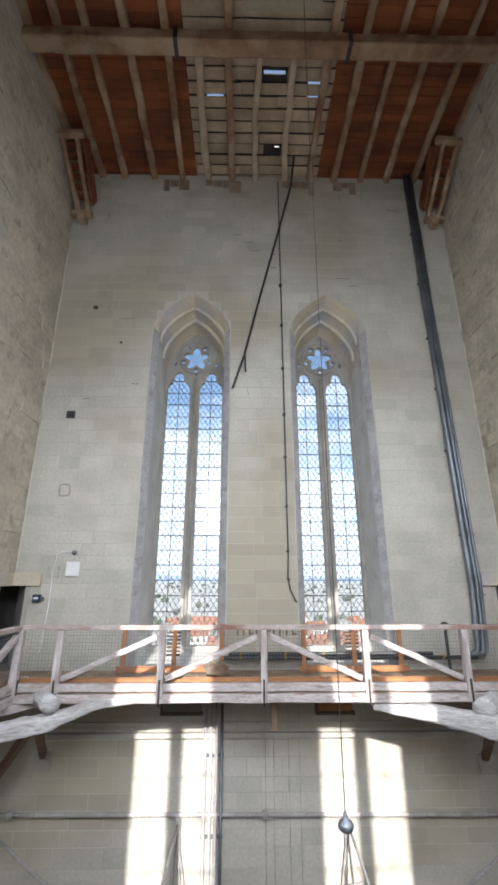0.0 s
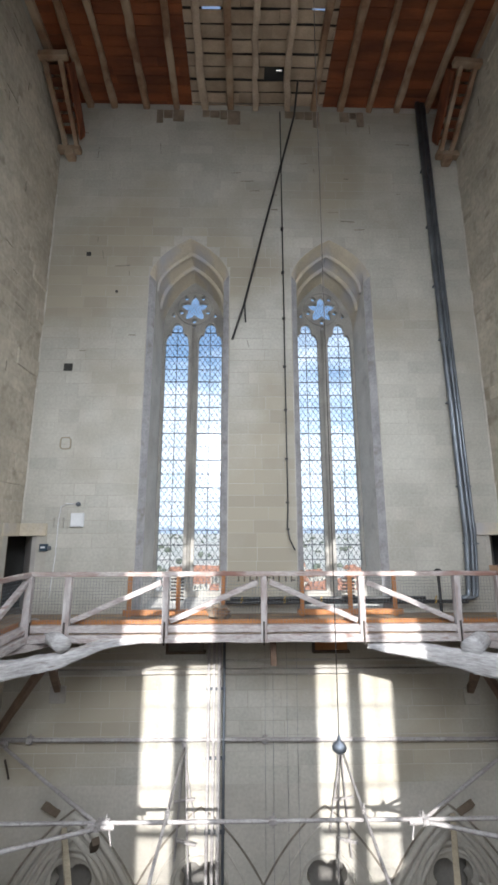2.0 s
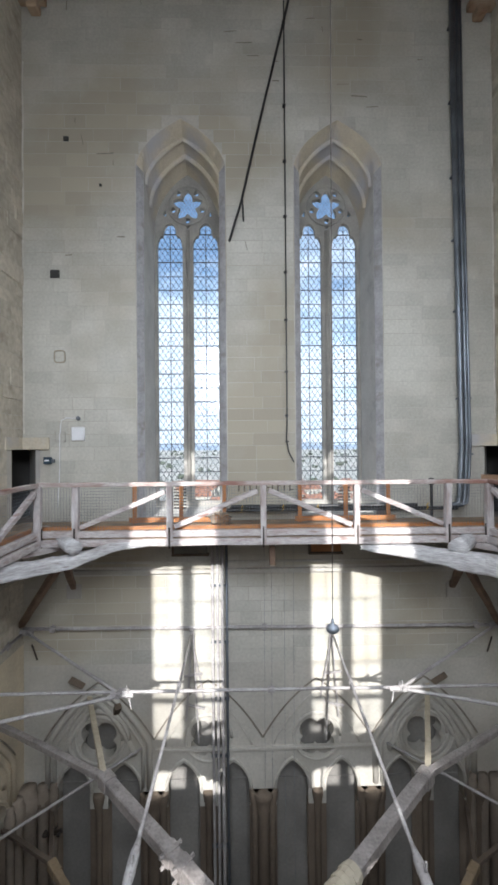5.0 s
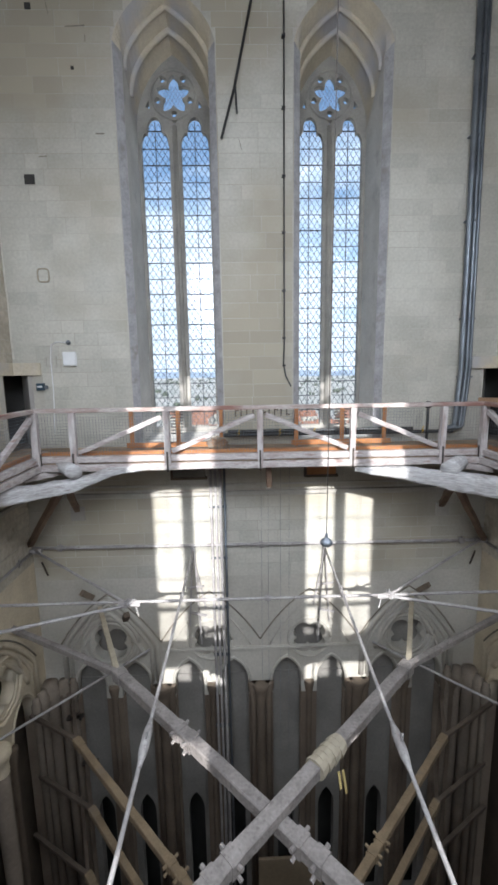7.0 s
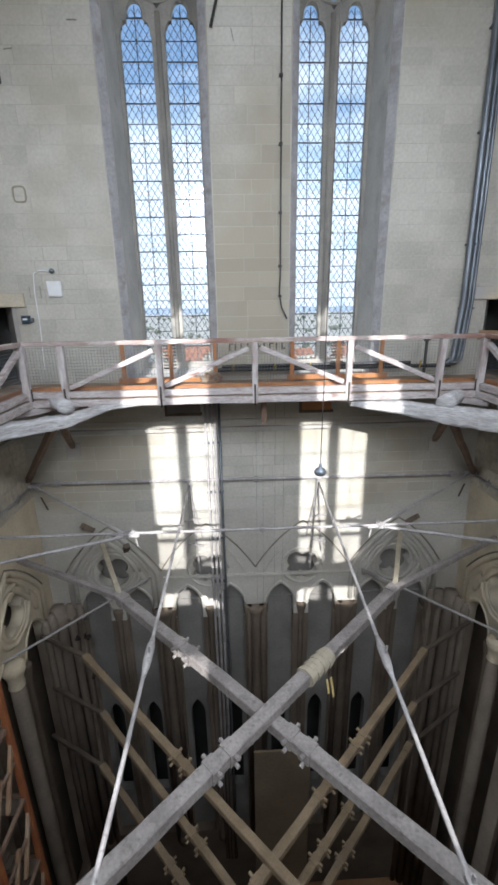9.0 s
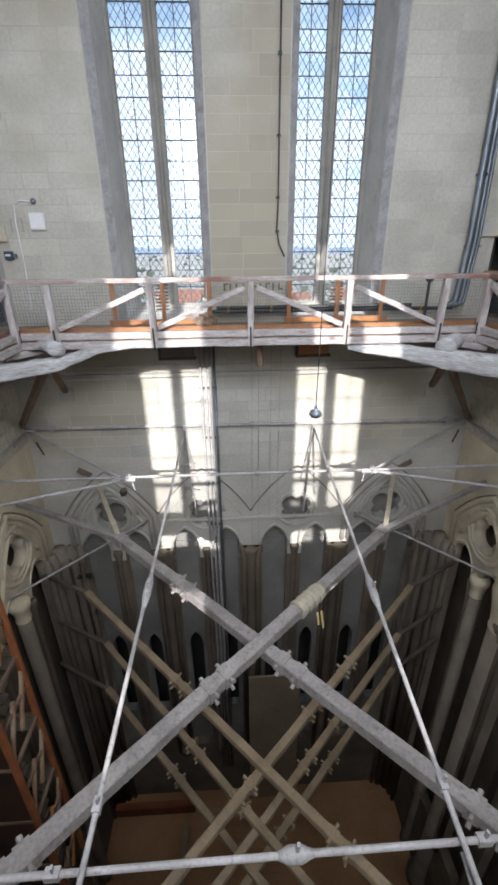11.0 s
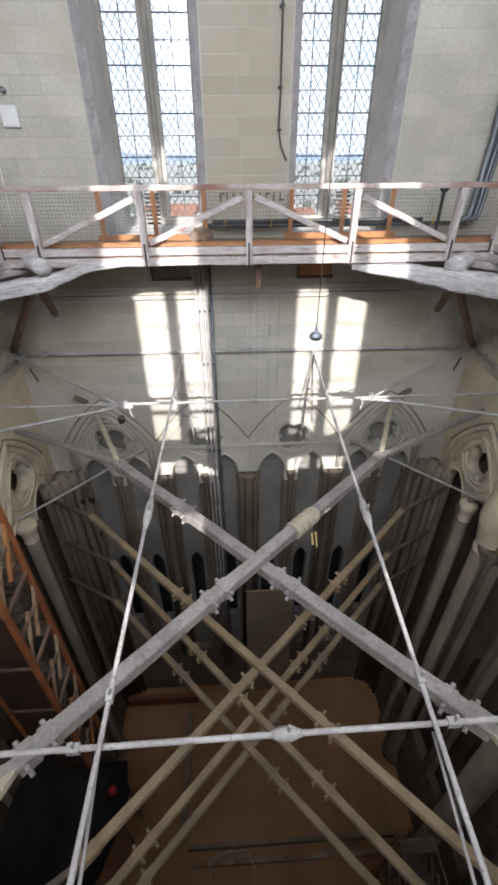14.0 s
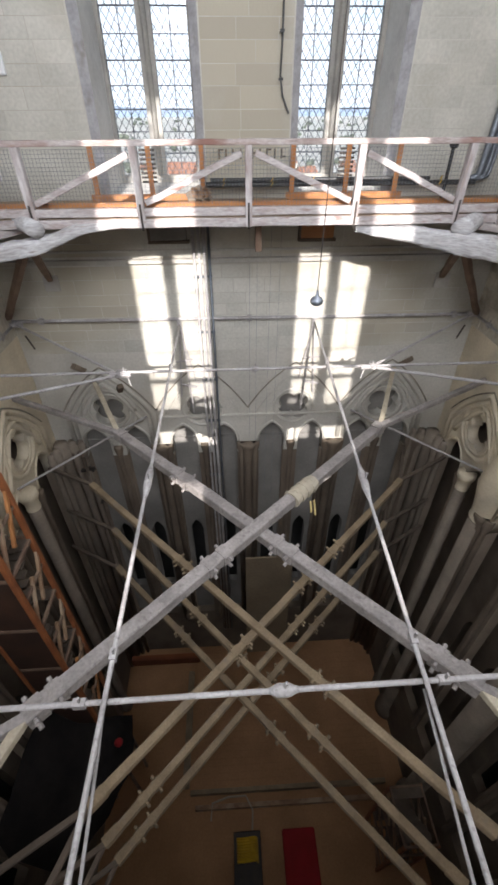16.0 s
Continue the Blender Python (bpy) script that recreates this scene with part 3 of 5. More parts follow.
def arcade(name, m, u0, w, warm, bays, label, depth, rose):
    """The arcaded stage under the window stage: bays of two lancets and a quatrefoil under a pointed arch."""
    wall = thing(name, label, "wall", kind="structure")
    u1 = u0 + w * bays
    lo, hi = u0 - 0.75, u1 + 0.75
    cut, off, lw = 12.9, w * 0.228, (w * 0.146 if not warm else w * 0.17)
    stone = WARM if warm else STONE
    centres = [u0 + w * (k + 0.5) for k in range(bays)]
    lancets = [pointed(c + s - lw, c + s + lw, 3.4, 13.32, 13.98, 7) for c in centres for s in (-off, off)]
    heads = [foil(c, rose, 0.5, 4, math.pi / 4, 0.3) for c in centres]
    comb = [(lo, LOW), (lo, cut)]
    for lp in lancets:
        comb += [(lp[0][0], cut)] + list(reversed(lp[2:])) + [(lp[1][0], cut)]
    comb += [(hi, cut), (hi, LOW)]
    plate("arcade_heads", [comb] + heads, depth, m, stone, wall)
    low = [(lo, 0), (hi, 0), (hi, cut)]
    for lp in reversed(lancets):
        low += [(lp[1][0], cut), (lp[1][0], 3.4), (lp[0][0], 3.4), (lp[0][0], cut)]
    # Piers and shafts take the darkened stone in place of dim light
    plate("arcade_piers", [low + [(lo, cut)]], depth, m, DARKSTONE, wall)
    gap = 0.3 if warm else 0.06
    top = 15.4
    back = [[(lo, 0), (hi, 0), (hi, top), (lo, top)]] + [pointed(c + s - 0.24, c + s + 0.24, 5.2, 8.7, 9.3, 5) for c in centres for s in (-off, off)]
    # Recess backs are darker in colour too, for the dimness inside them
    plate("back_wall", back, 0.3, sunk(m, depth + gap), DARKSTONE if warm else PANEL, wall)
    # Unseen backing added to shut out outside light behind the lancets
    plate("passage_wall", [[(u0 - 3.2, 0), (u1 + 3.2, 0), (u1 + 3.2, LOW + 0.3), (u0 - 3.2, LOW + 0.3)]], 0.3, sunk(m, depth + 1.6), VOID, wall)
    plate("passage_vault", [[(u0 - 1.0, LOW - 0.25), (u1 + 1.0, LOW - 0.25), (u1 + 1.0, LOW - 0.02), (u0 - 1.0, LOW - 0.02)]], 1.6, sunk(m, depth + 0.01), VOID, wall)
    for k, c in enumerate(centres):
        bold = warm or k in (0, bays - 1)
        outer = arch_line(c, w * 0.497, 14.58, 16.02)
        # Dark raised line standing in for the shade of the incised arch edge
        rib(outer, 0.022, m, "arch_shade_line", JOINT, wall, 6)
        rib(arch_line(c, w * 0.40, 14.4, 15.72, 13.4 if bold else 0.0), 0.05 if bold else 0.022, m, "arch_moulding", stone, wall)
        if bold:
            rib(arch_line(c, w * 0.46, 14.5, 15.9, 13.4), 0.075, sunk(m, -0.01), "arch_moulding", stone, wall)
            rib(arch_line(c, w * 0.33, 14.2, 15.5), 0.065, m, "arch_moulding", stone, wall)
            rib([(c + 0.74 * math.cos(t * math.pi / 12), rose + 0.72 * math.sin(t * math.pi / 12)) for t in range(25)], 0.06, m, "oculus_moulding", stone, wall)
        rib([(c + 0.58 * math.cos(t * math.pi / 12), rose + 0.58 * math.sin(t * math.pi / 12)) for t in range(25)], 0.04, m, "oculus_moulding", stone, wall)
        for s in (-off, off):
            rib(pointed(c + s - lw - 0.05, c + s + lw + 0.05, 13.1, 13.3, 14.06, 7)[2:], 0.035, m, "lancet_moulding", stone, wall)
            p, q = m @ Vector((c + s - lw, 13.3, depth + gap - 0.02)), m @ Vector((c + s + lw, 13.3, depth + gap - 0.02))
            part("lancet_transom", bar(p, q, 0.04, 0.04), PANEL, wall)
    for k in range(bays * 2 + 1):
        u = u0 + w * k / 2
        big = k % 2 == 0
        r = 0.15 if big else 0.08
        p = m @ Vector((u, 0, -0.02))
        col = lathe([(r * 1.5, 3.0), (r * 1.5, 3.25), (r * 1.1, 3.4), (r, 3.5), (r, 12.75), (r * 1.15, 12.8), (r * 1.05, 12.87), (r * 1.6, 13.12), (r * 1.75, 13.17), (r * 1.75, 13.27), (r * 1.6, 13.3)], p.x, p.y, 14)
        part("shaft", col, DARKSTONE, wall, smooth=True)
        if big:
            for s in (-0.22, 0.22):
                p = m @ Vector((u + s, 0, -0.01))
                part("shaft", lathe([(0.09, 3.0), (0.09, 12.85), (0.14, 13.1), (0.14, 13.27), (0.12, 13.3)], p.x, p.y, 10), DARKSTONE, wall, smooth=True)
    if not warm:
        part("string_course", bar(m @ Vector((u0 + w + 0.05, 14.34, -0.03)), m @ Vector((u1 - w + 0.05, 14.34, -0.03)), 0.1, 0.075, steps=10, rough=0.008), stone, wall)
    return wall


arcade_north = arcade("wall_arcade_north", NORTH, -5.37, 2.71, False, 4, "grey blind arcade of lancets with quatrefoils above", 0.3, 14.58)
arcade_west = arcade("wall_arcade_west", WEST, -0.4, 3.0, True, 4, "warm carved limestone arcade with quatrefoils", 0.3, 14.78)
arcade_east = arcade("wall_arcade_east", EAST, -0.4, 3.0, True, 4, "warm carved limestone arcade with quatrefoils", 0.3, 14.78)
# Unseen wall; its arch is added so the fill lamp can shine through
plain_south = plate("wall_arcade_south", [[(-7.6, 0), (7.8, 0), (7.8, LOW), (-7.6, LOW)], pointed(-4.6, 4.8, 1.0, 12.2, 16.8, 12)], 0.6, SOUTH, DRESSED)
tagged(plain_south, "plain grey limestone lower tower wall", "wall", kind="structure")
# Unseen shell added behind the arch to keep direct sun out
sun_stop = thing("arch_sun_stop", "unseen shell of walls and roof that keeps sun out of the arch", "wall", kind="structure")
part("end_wall", box(-8, 8.2, -9.4, -9.0, 0, 17.0), DARKSTONE, sun_stop)
part("vault", box(-8, 8.2, -9.4, -0.9, 16.6, 17.0), DARKSTONE, sun_stop)
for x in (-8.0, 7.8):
    part("side_wall", box(x, x + 0.4, -9.4, -0.9, 0, 17.0), DARKSTONE, sun_stop)

# ledges
for nm, m, a, b in (("ledge", NORTH, XW, XE), ("ledge", WEST, YS, YN), ("ledge", EAST, YS, YN)):
    lb = bar(m @ Vector((a, LEDGE, -0.02)), m @ Vector((b, LEDGE, -0.02)), 0.16, 0.1)
    add_bar(lb, m @ Vector((a, LEDGE + 0.22, -0.01)), m @ Vector((b, LEDGE + 0.22, -0.01)), 0.06, 0.05)
    tagged(part(nm, lb, DRESSED), "worn limestone string course along the wall", "ledge", kind="structure")

# round columns on the side arcades
for x, y, r, base in ((-5.72, 9.45, 0.165, 13.3), (6.08, 9.9, 0.16, 12.95), (6.14, 8.75, 0.33, 12.95), (6.0, 5.6, 0.34, 12.5)):
    slim = r < 0.2
    col = thing("column", "slender round limestone column with a moulded capital" if slim else "thick round limestone column with a flaring capital", "column", "arcade columns", "structure", (x, y, 0))
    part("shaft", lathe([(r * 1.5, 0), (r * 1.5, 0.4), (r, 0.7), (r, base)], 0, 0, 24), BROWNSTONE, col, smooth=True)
    if slim:
        bell = [(r, base), (r * 1.12, base + 0.02), (r * 1.12, base + 0.05), (r * 1.0, base + 0.08), (r * 1.1, base + 0.25), (r * 1.4, base + 0.42), (r * 1.55, base + 0.46), (r * 1.55, base + 0.6), (r * 1.2, base + 0.64)]
    else:
        bell = [(r, base), (r * 1.08, base + 0.03), (r * 1.08, base + 0.07), (r * 1.0, base + 0.1), (r * 1.08, base + 0.4), (r * 1.25, base + 0.8), (r * 1.45, base + 1.15), (r * 1.3, base + 1.5), (r * 0.9, base + 2.2), (r * 0.4, base + 3.2)]
    part("capital", lathe(bell, 0, 0, 24), WARM, col, smooth=True)
for cx, cy in ((XW, YN), (XE, YN)):
    s = 1 if cx < 0 else -1
    cl = thing("corner_shafts", "cluster of slender stone shafts in the tower corner", "column", "corner shaft clusters", "structure", (cx, cy, 0))
    for dx, dy, r in ((0.18, -0.18, 0.2), (0.5, -0.1, 0.12), (0.1, -0.5, 0.12), (0.75, -0.06, 0.08), (0.06, -0.75, 0.08)):
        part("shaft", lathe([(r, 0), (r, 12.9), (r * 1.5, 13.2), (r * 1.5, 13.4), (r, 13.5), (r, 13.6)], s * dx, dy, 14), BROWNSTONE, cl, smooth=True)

# slanted stair doors across the two corners
for s, cx in ((1, XW), (-1, XE)):
    d = thing("door_1" if s > 0 else "door_2", "dark open stair doorway with a stone lintel in the corner", "door", "stair doorways", "structure")
    X = lambda a: cx + s * a
    part("lintel", box(min(X(0.0), X(0.66)), max(X(0.0), X(0.66)), 11.93, 12.1, 21.8, 22.1, 0.012), REVEAL, d)
    part("lintel", box(min(X(-0.1), X(0.03)), max(X(-0.1), X(0.03)), 11.2, 11.93, 21.8, 22.1, 0.012), REVEAL, d)
    part("passage_side", bar((X(0.36), 12.02, 20.9), (X(-0.25), 12.95, 20.9), 0.1, 1.9), DRESSED, d)
    # Darkness inside the passage is put into these darker stone colours
    part("passage_side", bar((X(-0.06), 11.52, 20.9), (X(-0.9), 12.25, 20.9), 0.1, 1.9), DARKSTONE, d)
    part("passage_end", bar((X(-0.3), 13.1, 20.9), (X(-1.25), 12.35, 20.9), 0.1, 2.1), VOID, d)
    part("passage_roof", box(min(X(-1.2), X(-0.02)), max(X(-1.2), X(-0.02)), 11.45, 13.2, 21.81, 21.95), DARKSTONE, d)
    part("passage_roof", box(min(X(-0.02), X(0.42)), max(X(-0.02), X(0.42)), 12.04, 13.2, 21.81, 21.95), DARKSTONE, d)
    part("threshold", box(min(X(-1.2), X(0.4)), max(X(-1.2), X(0.4)), 11.5, 13.2, 19.9, 19.99), DARKSTONE, d)
    if s < 0:
        part("crossbar", bar((X(0.4), 12.0, 20.98), (X(-0.3), 11.5, 20.98), 0.05, 0.2), BROWN_WOOD, d, "brown board across the doorway")

# ---- roof ----
def roof_z(y):
    return TOP + (YN - y) * 0.08


ceiling = thing("ceiling", "timber roof of red-brown and pale boards on rafters", "ceiling", kind="structure")
rng = random.Random(4)
boards_red, boards_grey = bmesh.new(), bmesh.new()
HOLES = ((0.06, 0.76, 9.0, 9.2), (0.2, 0.83, 10.85, 11.2), (-2.2, -2.06, 11.5, 12.0))
for x0, x1, wd, red in ((-6.6, -1.97, 0.235, True), (-1.97, 2.05, 0.33, False), (2.05, 6.9, 0.235, True)):
    y = 12.63 if red else 12.6
    while y > -1.6:
        tgt = boards_red if red or y < 7.0 else boards_grey
        gap = rng.choice((0.024, 0.034, 0.046)) if tgt is boards_grey else 0.001
        if tgt is boards_grey and 9.5 < y < 10.1:
            gap = 0.05
        xs = x0
        while xs < x1:
            xe = min(x1, xs + rng.uniform(1.2, 2.6))
            z = roof_z(y) + 0.2 + rng.uniform(0, 0.04 if tgt is boards_grey else 0.008)
            pieces = [(xs, xe)]
            for a, b, c0, c1 in HOLES:
                if tgt is boards_grey and c0 < y - wd / 2 < c1 + wd / 2:
                    pieces = [(p, q) for u, v in pieces for p, q in ((u, min(v, a)), (max(u, b), v)) if q - p > 0.05]
            for p, q in pieces:
                lift = rng.uniform(-0.012, 0.012) if tgt is boards_grey else 0.0
                add_bar(tgt, (p + 0.002, y - wd / 2 + gap / 2, z + 0.012 + lift), (q - 0.002, y - wd / 2 + gap / 2, z + 0.012), wd - gap, 0.025, steps=1 if red else 4, rough=0.0 if red else 0.012, seed=p * 3 + y)
            xs = xe
        y -= wd
part("red_boards", boards_red, RED_BOARD, ceiling)
part("pale_boards", boards_grey, GREY_BOARD, ceiling)
# weather covering over the boards, near-black as their gaps' shade, with a few slits
cover = [[(-8, -3), (8, -3), (8, 14.2), (-8, 14.2)]]
for u, v, a, b in ((-1.24, 9.71, 0.24, 0.05), (0.41, 9.14, 0.3, 0.05), (1.6, 9.38, 0.24, 0.05), (1.62, 9.71, 0.26, 0.05), (-2.12, 11.85, 0.05, 0.12), (0.62, 11.1, 0.08, 0.03)):
    cover.append([(u - a, v - b), (u + a, v - b), (u + a, v + b), (u - a, v + b)])
slope = Matrix(((1, 0, 0, 0), (0, 1, 0, 0), (0, -0.08, 1, TOP + YN * 0.08 + 0.28), (0, 0, 0, 1)))
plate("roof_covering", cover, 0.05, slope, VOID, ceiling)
part("pale_patch", bar((-0.5, 7.65, roof_z(7.65) + 0.185), (1.45, 7.62, roof_z(7.65) + 0.185), 0.42, 0.015), BEIGE, ceiling)
for i, x in enumerate((-5.75, -5.1, -4.33, -3.36, -2.45, -1.57, -0.8, 0.0, 0.95, 1.76, 2.6, 3.5, 4.35, 5.3, 6.0)):
    pale = x in (-1.57, 0.0, 0.95)
    w, far = rng.uniform(0.17, 0.24), 8.3 if pale else -0.9
    bow = rng.uniform(-0.09, 0.09)
    pts = [(x + bow * math.sin(f * 3) + rng.uniform(-0.03, 0.03), 12.25 + (far - 12.25) * f, roof_z(12.25 + (far - 12.25) * f) + 0.1) for f in [j / 8 for j in range(9)]]
    tagged(part("rafter", sweep(pts, [(w * rng.uniform(0.85, 1.1), 0.2) for _ in pts], 0.03, i * 3.1, 4, 12), PALE_RAFTER if pale else BROWN_WOOD), "rough-hewn timber roof rafter", "rafter", "roof rafters", "structure")
for yb in (8.3, 3.6):
    tb = thing("tie_beam", "large squared oak beam across the roof in jointed lengths", "beam", "roof beams", "structure")
    zb = roof_z(yb) - 0.19
    for k, (a, b) in enumerate(((XW - 0.3, -2.15), (-2.09, 2.17), (2.23, XE + 0.3))):
        part("beam_length", bar((a, yb, zb - 0.01 * k), (b, yb, zb - 0.01 * (2 - k)), 0.40, 0.38, steps=10, rough=0.02, seed=k * 7.7 + yb), BROWN_WOOD, tb)
    for x in (-2.12, 2.2):
        part("iron_strap", box(x - 0.05, x + 0.05, yb - 0.23, yb + 0.23, zb - 0.23, zb + 0.22), IRON, tb)
# timber brackets in the roof corners
for s, cx in ((1, XW), (-1, XE)):
    br = thing("corner_bracket", "boarded timber bracket in the roof corner", "bracket", "roof corner brackets", "structure")
    for k, o in enumerate((0.0, 0.42)):
        part("post", bar((cx + s * (0.12 + o), 10.4, 34.3), (cx + s * (0.24 + o * 0.75), 11.8, 33.0), 0.12, 0.13, steps=6, rough=0.02, seed=k + s), BROWN_WOOD, br)
    part("head_piece", bar((cx - s * 0.05, 10.35, 34.3), (cx + s * 0.75, 10.35, 34.35), 0.18, 0.18, steps=4, rough=0.02), BROWN_WOOD, br)
    part("foot_piece", bar((cx + s * 0.02, 11.86, 32.92), (cx + s * 0.66, 11.86, 32.92), 0.2, 0.18, steps=4, rough=0.02), BROWN_WOOD, br)
    part("corbel", box(min(cx + s * 0.25, cx + s * 0.5), max(cx + s * 0.25, cx + s * 0.5), 11.7, 12.0, 32.62, 32.84, 0.03), BROWN_WOOD, br)
    for k in range(7):
        f = k / 7
        p0 = Vector((cx + s * 0.1, 10.45 + 1.35 * f, 34.44 - 1.28 * f))
        p1 = Vector((cx + s * (0.66 - 0.08 * f), 10.45 + 1.35 * f, 34.44 - 1.28 * f))
        part("board", bar(p0, p1, 0.24, 0.03), RED_BOARD, br)
    part("side_board", bar((cx + s * 0.78, 10.5, 34.3), (cx + s * 0.66, 11.9, 33.4), 0.04, 0.7), RED_BOARD, br)

# ---- gallery decks ----
DECK = 20.0
RAIL_Y, RAIL_W, RAIL_E, RAIL_S = 10.07, -4.56, 4.67, 0.6


def deck(name, x0, x1, y0, y1, along_x):
    d = thing(name, "narrow gallery deck of worn planks on timber joists", "walkway", "gallery decks", "structure")
    g = random.Random(9)
    if along_x:
        yy = y0
        while yy < y1 - 0.02:
            e = min(y1, yy + 0.22)
            part("plank", box(x0, x1, yy + 0.004, e - 0.004, DECK - 0.045 + g.uniform(0, 0.006), DECK, 0.004), DECKING, d)
            yy = e
    else:
        xx = x0
        while xx < x1 - 0.02:
            e = min(x1, xx + 0.22)
            part("plank", box(xx + 0.004, e - 0.004, y0, y1, DECK - 0.045 + g.uniform(0, 0.006), DECK, 0.004), DECKING, d)
            xx = e
    n = 7
    for i in range(n + 1):
        f = i / n
        if along_x:
            x = x0 + 0.15 + (x1 - x0 - 0.3) * f
            part("joist", bar((x, y0 + 0.1, DECK - 0.105), (x, y1 + 0.1 if y1 > 11 else y1, DECK - 0.105), 0.12, 0.115, steps=3, rough=0.01, seed=i), BROWN_WOOD, d)
        else:
            yv = y0 + 0.15 + (y1 - y0 - 0.3) * f
            part("joist", bar((x0, yv, DECK - 0.13), (x1, yv, DECK - 0.13), 0.12, 0.16, steps=3, rough=0.01, seed=i), BROWN_WOOD, d)
    return d


deck("gallery_deck", XW, XE, RAIL_Y, YN - 0.02, True)
deck("gallery_deck", XW, RAIL_W, RAIL_S, RAIL_Y - 0.01, False)
deck("gallery_deck", RAIL_E, XE, RAIL_S, RAIL_Y - 0.01, False)
deck("gallery_deck", XW, XE, YS, RAIL_S - 0.01, True)


def mesh_panel(bm, p, q, z0, z1, off):
    p, q = Vector(p), Vector(q)
    d = q - p
    n = int(d.length / 0.06)
    for i in range(n + 1):
        a = p + d * (i / n)
        add_bar(bm, (a.x + off[0], a.y + off[1], z0), (a.x + off[0], a.y + off[1], z1), 0.0065, 0.0065, sides=3)
    k = int((z1 - z0) / 0.06)
    for j in range(k + 1):
        z = z0 + (z1 - z0) * j / k
        add_bar(bm, (p.x + off[0], p.y + off[1], z), (q.x + off[0], q.y + off[1], z), 0.0065, 0.0065, sides=3)


def railing(label, stops, fixed, along_x, braces, inward):
    """A timber guard rail. stops: where its posts stand along it."""
    r = thing("gallery_railing", label, "railing", "gallery railings")
    P = (lambda a, z, o=0.0: (a, fixed + o, z)) if along_x else (lambda a, z, o=0.0: (fixed + o, a, z))
    g = random.Random(int(fixed * 10))
    a, b = stops[0], stops[-1]
    part("top_rail", bar(P(a, 21.085), P(b, 21.085), 0.12, 0.085, steps=24, rough=0.012, seed=fixed), WORN_RAIL, r, "worn red-brown and grey hand rail")
    part("upper_stringer", bar(P(a, 20.08), P(b, 20.08), 0.12, 0.13, steps=24, rough=0.012, seed=fixed + 5), PALE_WOOD, r)
    part("lower_stringer", bar(P(a, 19.91, -0.02 * inward), P(b, 19.91, -0.02 * inward), 0.14, 0.14, steps=24, rough=0.016, seed=fixed + 9), PALE_WOOD, r, "flaking white and reddish timber stringer")
    for k, s in enumerate(stops):
        po = part("post", bar(P(s + g.uniform(-0.01, 0.01), 19.84, -0.03 * inward), P(s + g.uniform(-0.015, 0.015), 21.045, -0.03 * inward), 0.13, 0.12, steps=6, rough=0.01, seed=s), PALE_POST, r)
        part("iron_strap", bar(P(s, 19.8, -0.1 * inward), P(s, 20.22, -0.1 * inward), 0.035, 0.012), IRON, po)
    for s, e in braces:
        part("brace", bar(P(s, 20.93), P(e, 20.22), 0.1, 0.1, steps=6, rough=0.012, seed=s), PALE_WOOD, r)
    part("toe_board", bar(P(a, 20.17, 0.11 * inward), P(b, 20.17, 0.11 * inward), 0.03, 0.10), ORANGE, r)
    wire = bmesh.new()
    p, q = P(a, 0), P(b, 0)
    mesh_panel(wire, p, q, 20.15, 21.0, (0, 0.07 * inward) if along_x else (0.07 * inward, 0))
    tagged(part("wire_mesh", wire, ZINC, r), "fine square wire mesh", kind="stuff")
    return r


north_stops = (RAIL_W, -3.8, -1.9, 0.0, 1.92, 3.8, RAIL_E)
railing("flaking white timber guard rail with wire mesh", north_stops, RAIL_Y, True, ((-0.12, -1.8), (-2.0, -3.7), (0.12, 1.82), (2.02, 3.7)), 1)
side_stops = (RAIL_S, 3.0, 4.8, 6.6, 8.4, RAIL_Y - 0.08)
railing("flaking white timber guard rail along the side", side_stops, RAIL_W, False, ((9.9, 8.5), (8.3, 6.7), (5.0, 6.5), (3.1, 4.7)), -1)
railing("flaking white timber guard rail along the side", side_stops, RAIL_E, False, ((9.9, 8.5), (8.3, 6.7), (5.0, 6.5), (3.1, 4.7)), 1)
railing("flaking white timber guard rail with wire mesh", north_stops, RAIL_S, True, ((-0.12, -1.8), (0.12, 1.82)), -1)

# Unseen bearer added to trim the sunlight passing under the south deck
bs = thing("shadow_bearer", "unseen squared timber bearer added under the deck edge to shape sunlight", "beam")
part("timber", bar((XW - 0.1, RAIL_S, 19.58), (XE + 0.1, RAIL_S, 19.58), 0.2, 0.42, steps=20, rough=0.02), PALE_WOOD, bs)

# large logs that carry the deck corners
LOGS = (
    (((-6.1, 7.6, 19.62), (-4.61, 8.9, 19.66), (-4.2, 9.3, 19.63), (-3.66, 9.7, 19.66), (-2.9, 10.0, 19.86), (-1.6, 10.15, 19.92)),
     ((0.3, 0.29), (0.3, 0.28), (0.29, 0.27), (0.28, 0.25), (0.25, 0.15), (0.14, 0.06)),
     ((-4.95, 11.2, 19.93), (-3.62, 9.55, 19.93)), ((-5.8, 11.8, 17.55), (-4.0, 9.62, 19.5)), ((-4.62, 11.98, 18.4), (-3.9, 9.85, 19.5))),
    (((6.3, 7.6, 19.58), (4.45, 8.9, 19.61), (4.11, 9.3, 19.59), (3.65, 9.65, 19.6), (2.99, 9.95, 19.68), (2.0, 10.14, 19.74)),
     ((0.36, 0.4), (0.36, 0.4), (0.35, 0.38), (0.34, 0.35), (0.3, 0.27), (0.14, 0.1)),
     ((5.2, 11.2, 19.86), (3.7, 9.48, 19.84)), ((5.94, 11.8, 17.4), (3.99, 9.62, 19.42)), ((4.87, 11.98, 18.3), (3.97, 9.85, 19.42))),
)
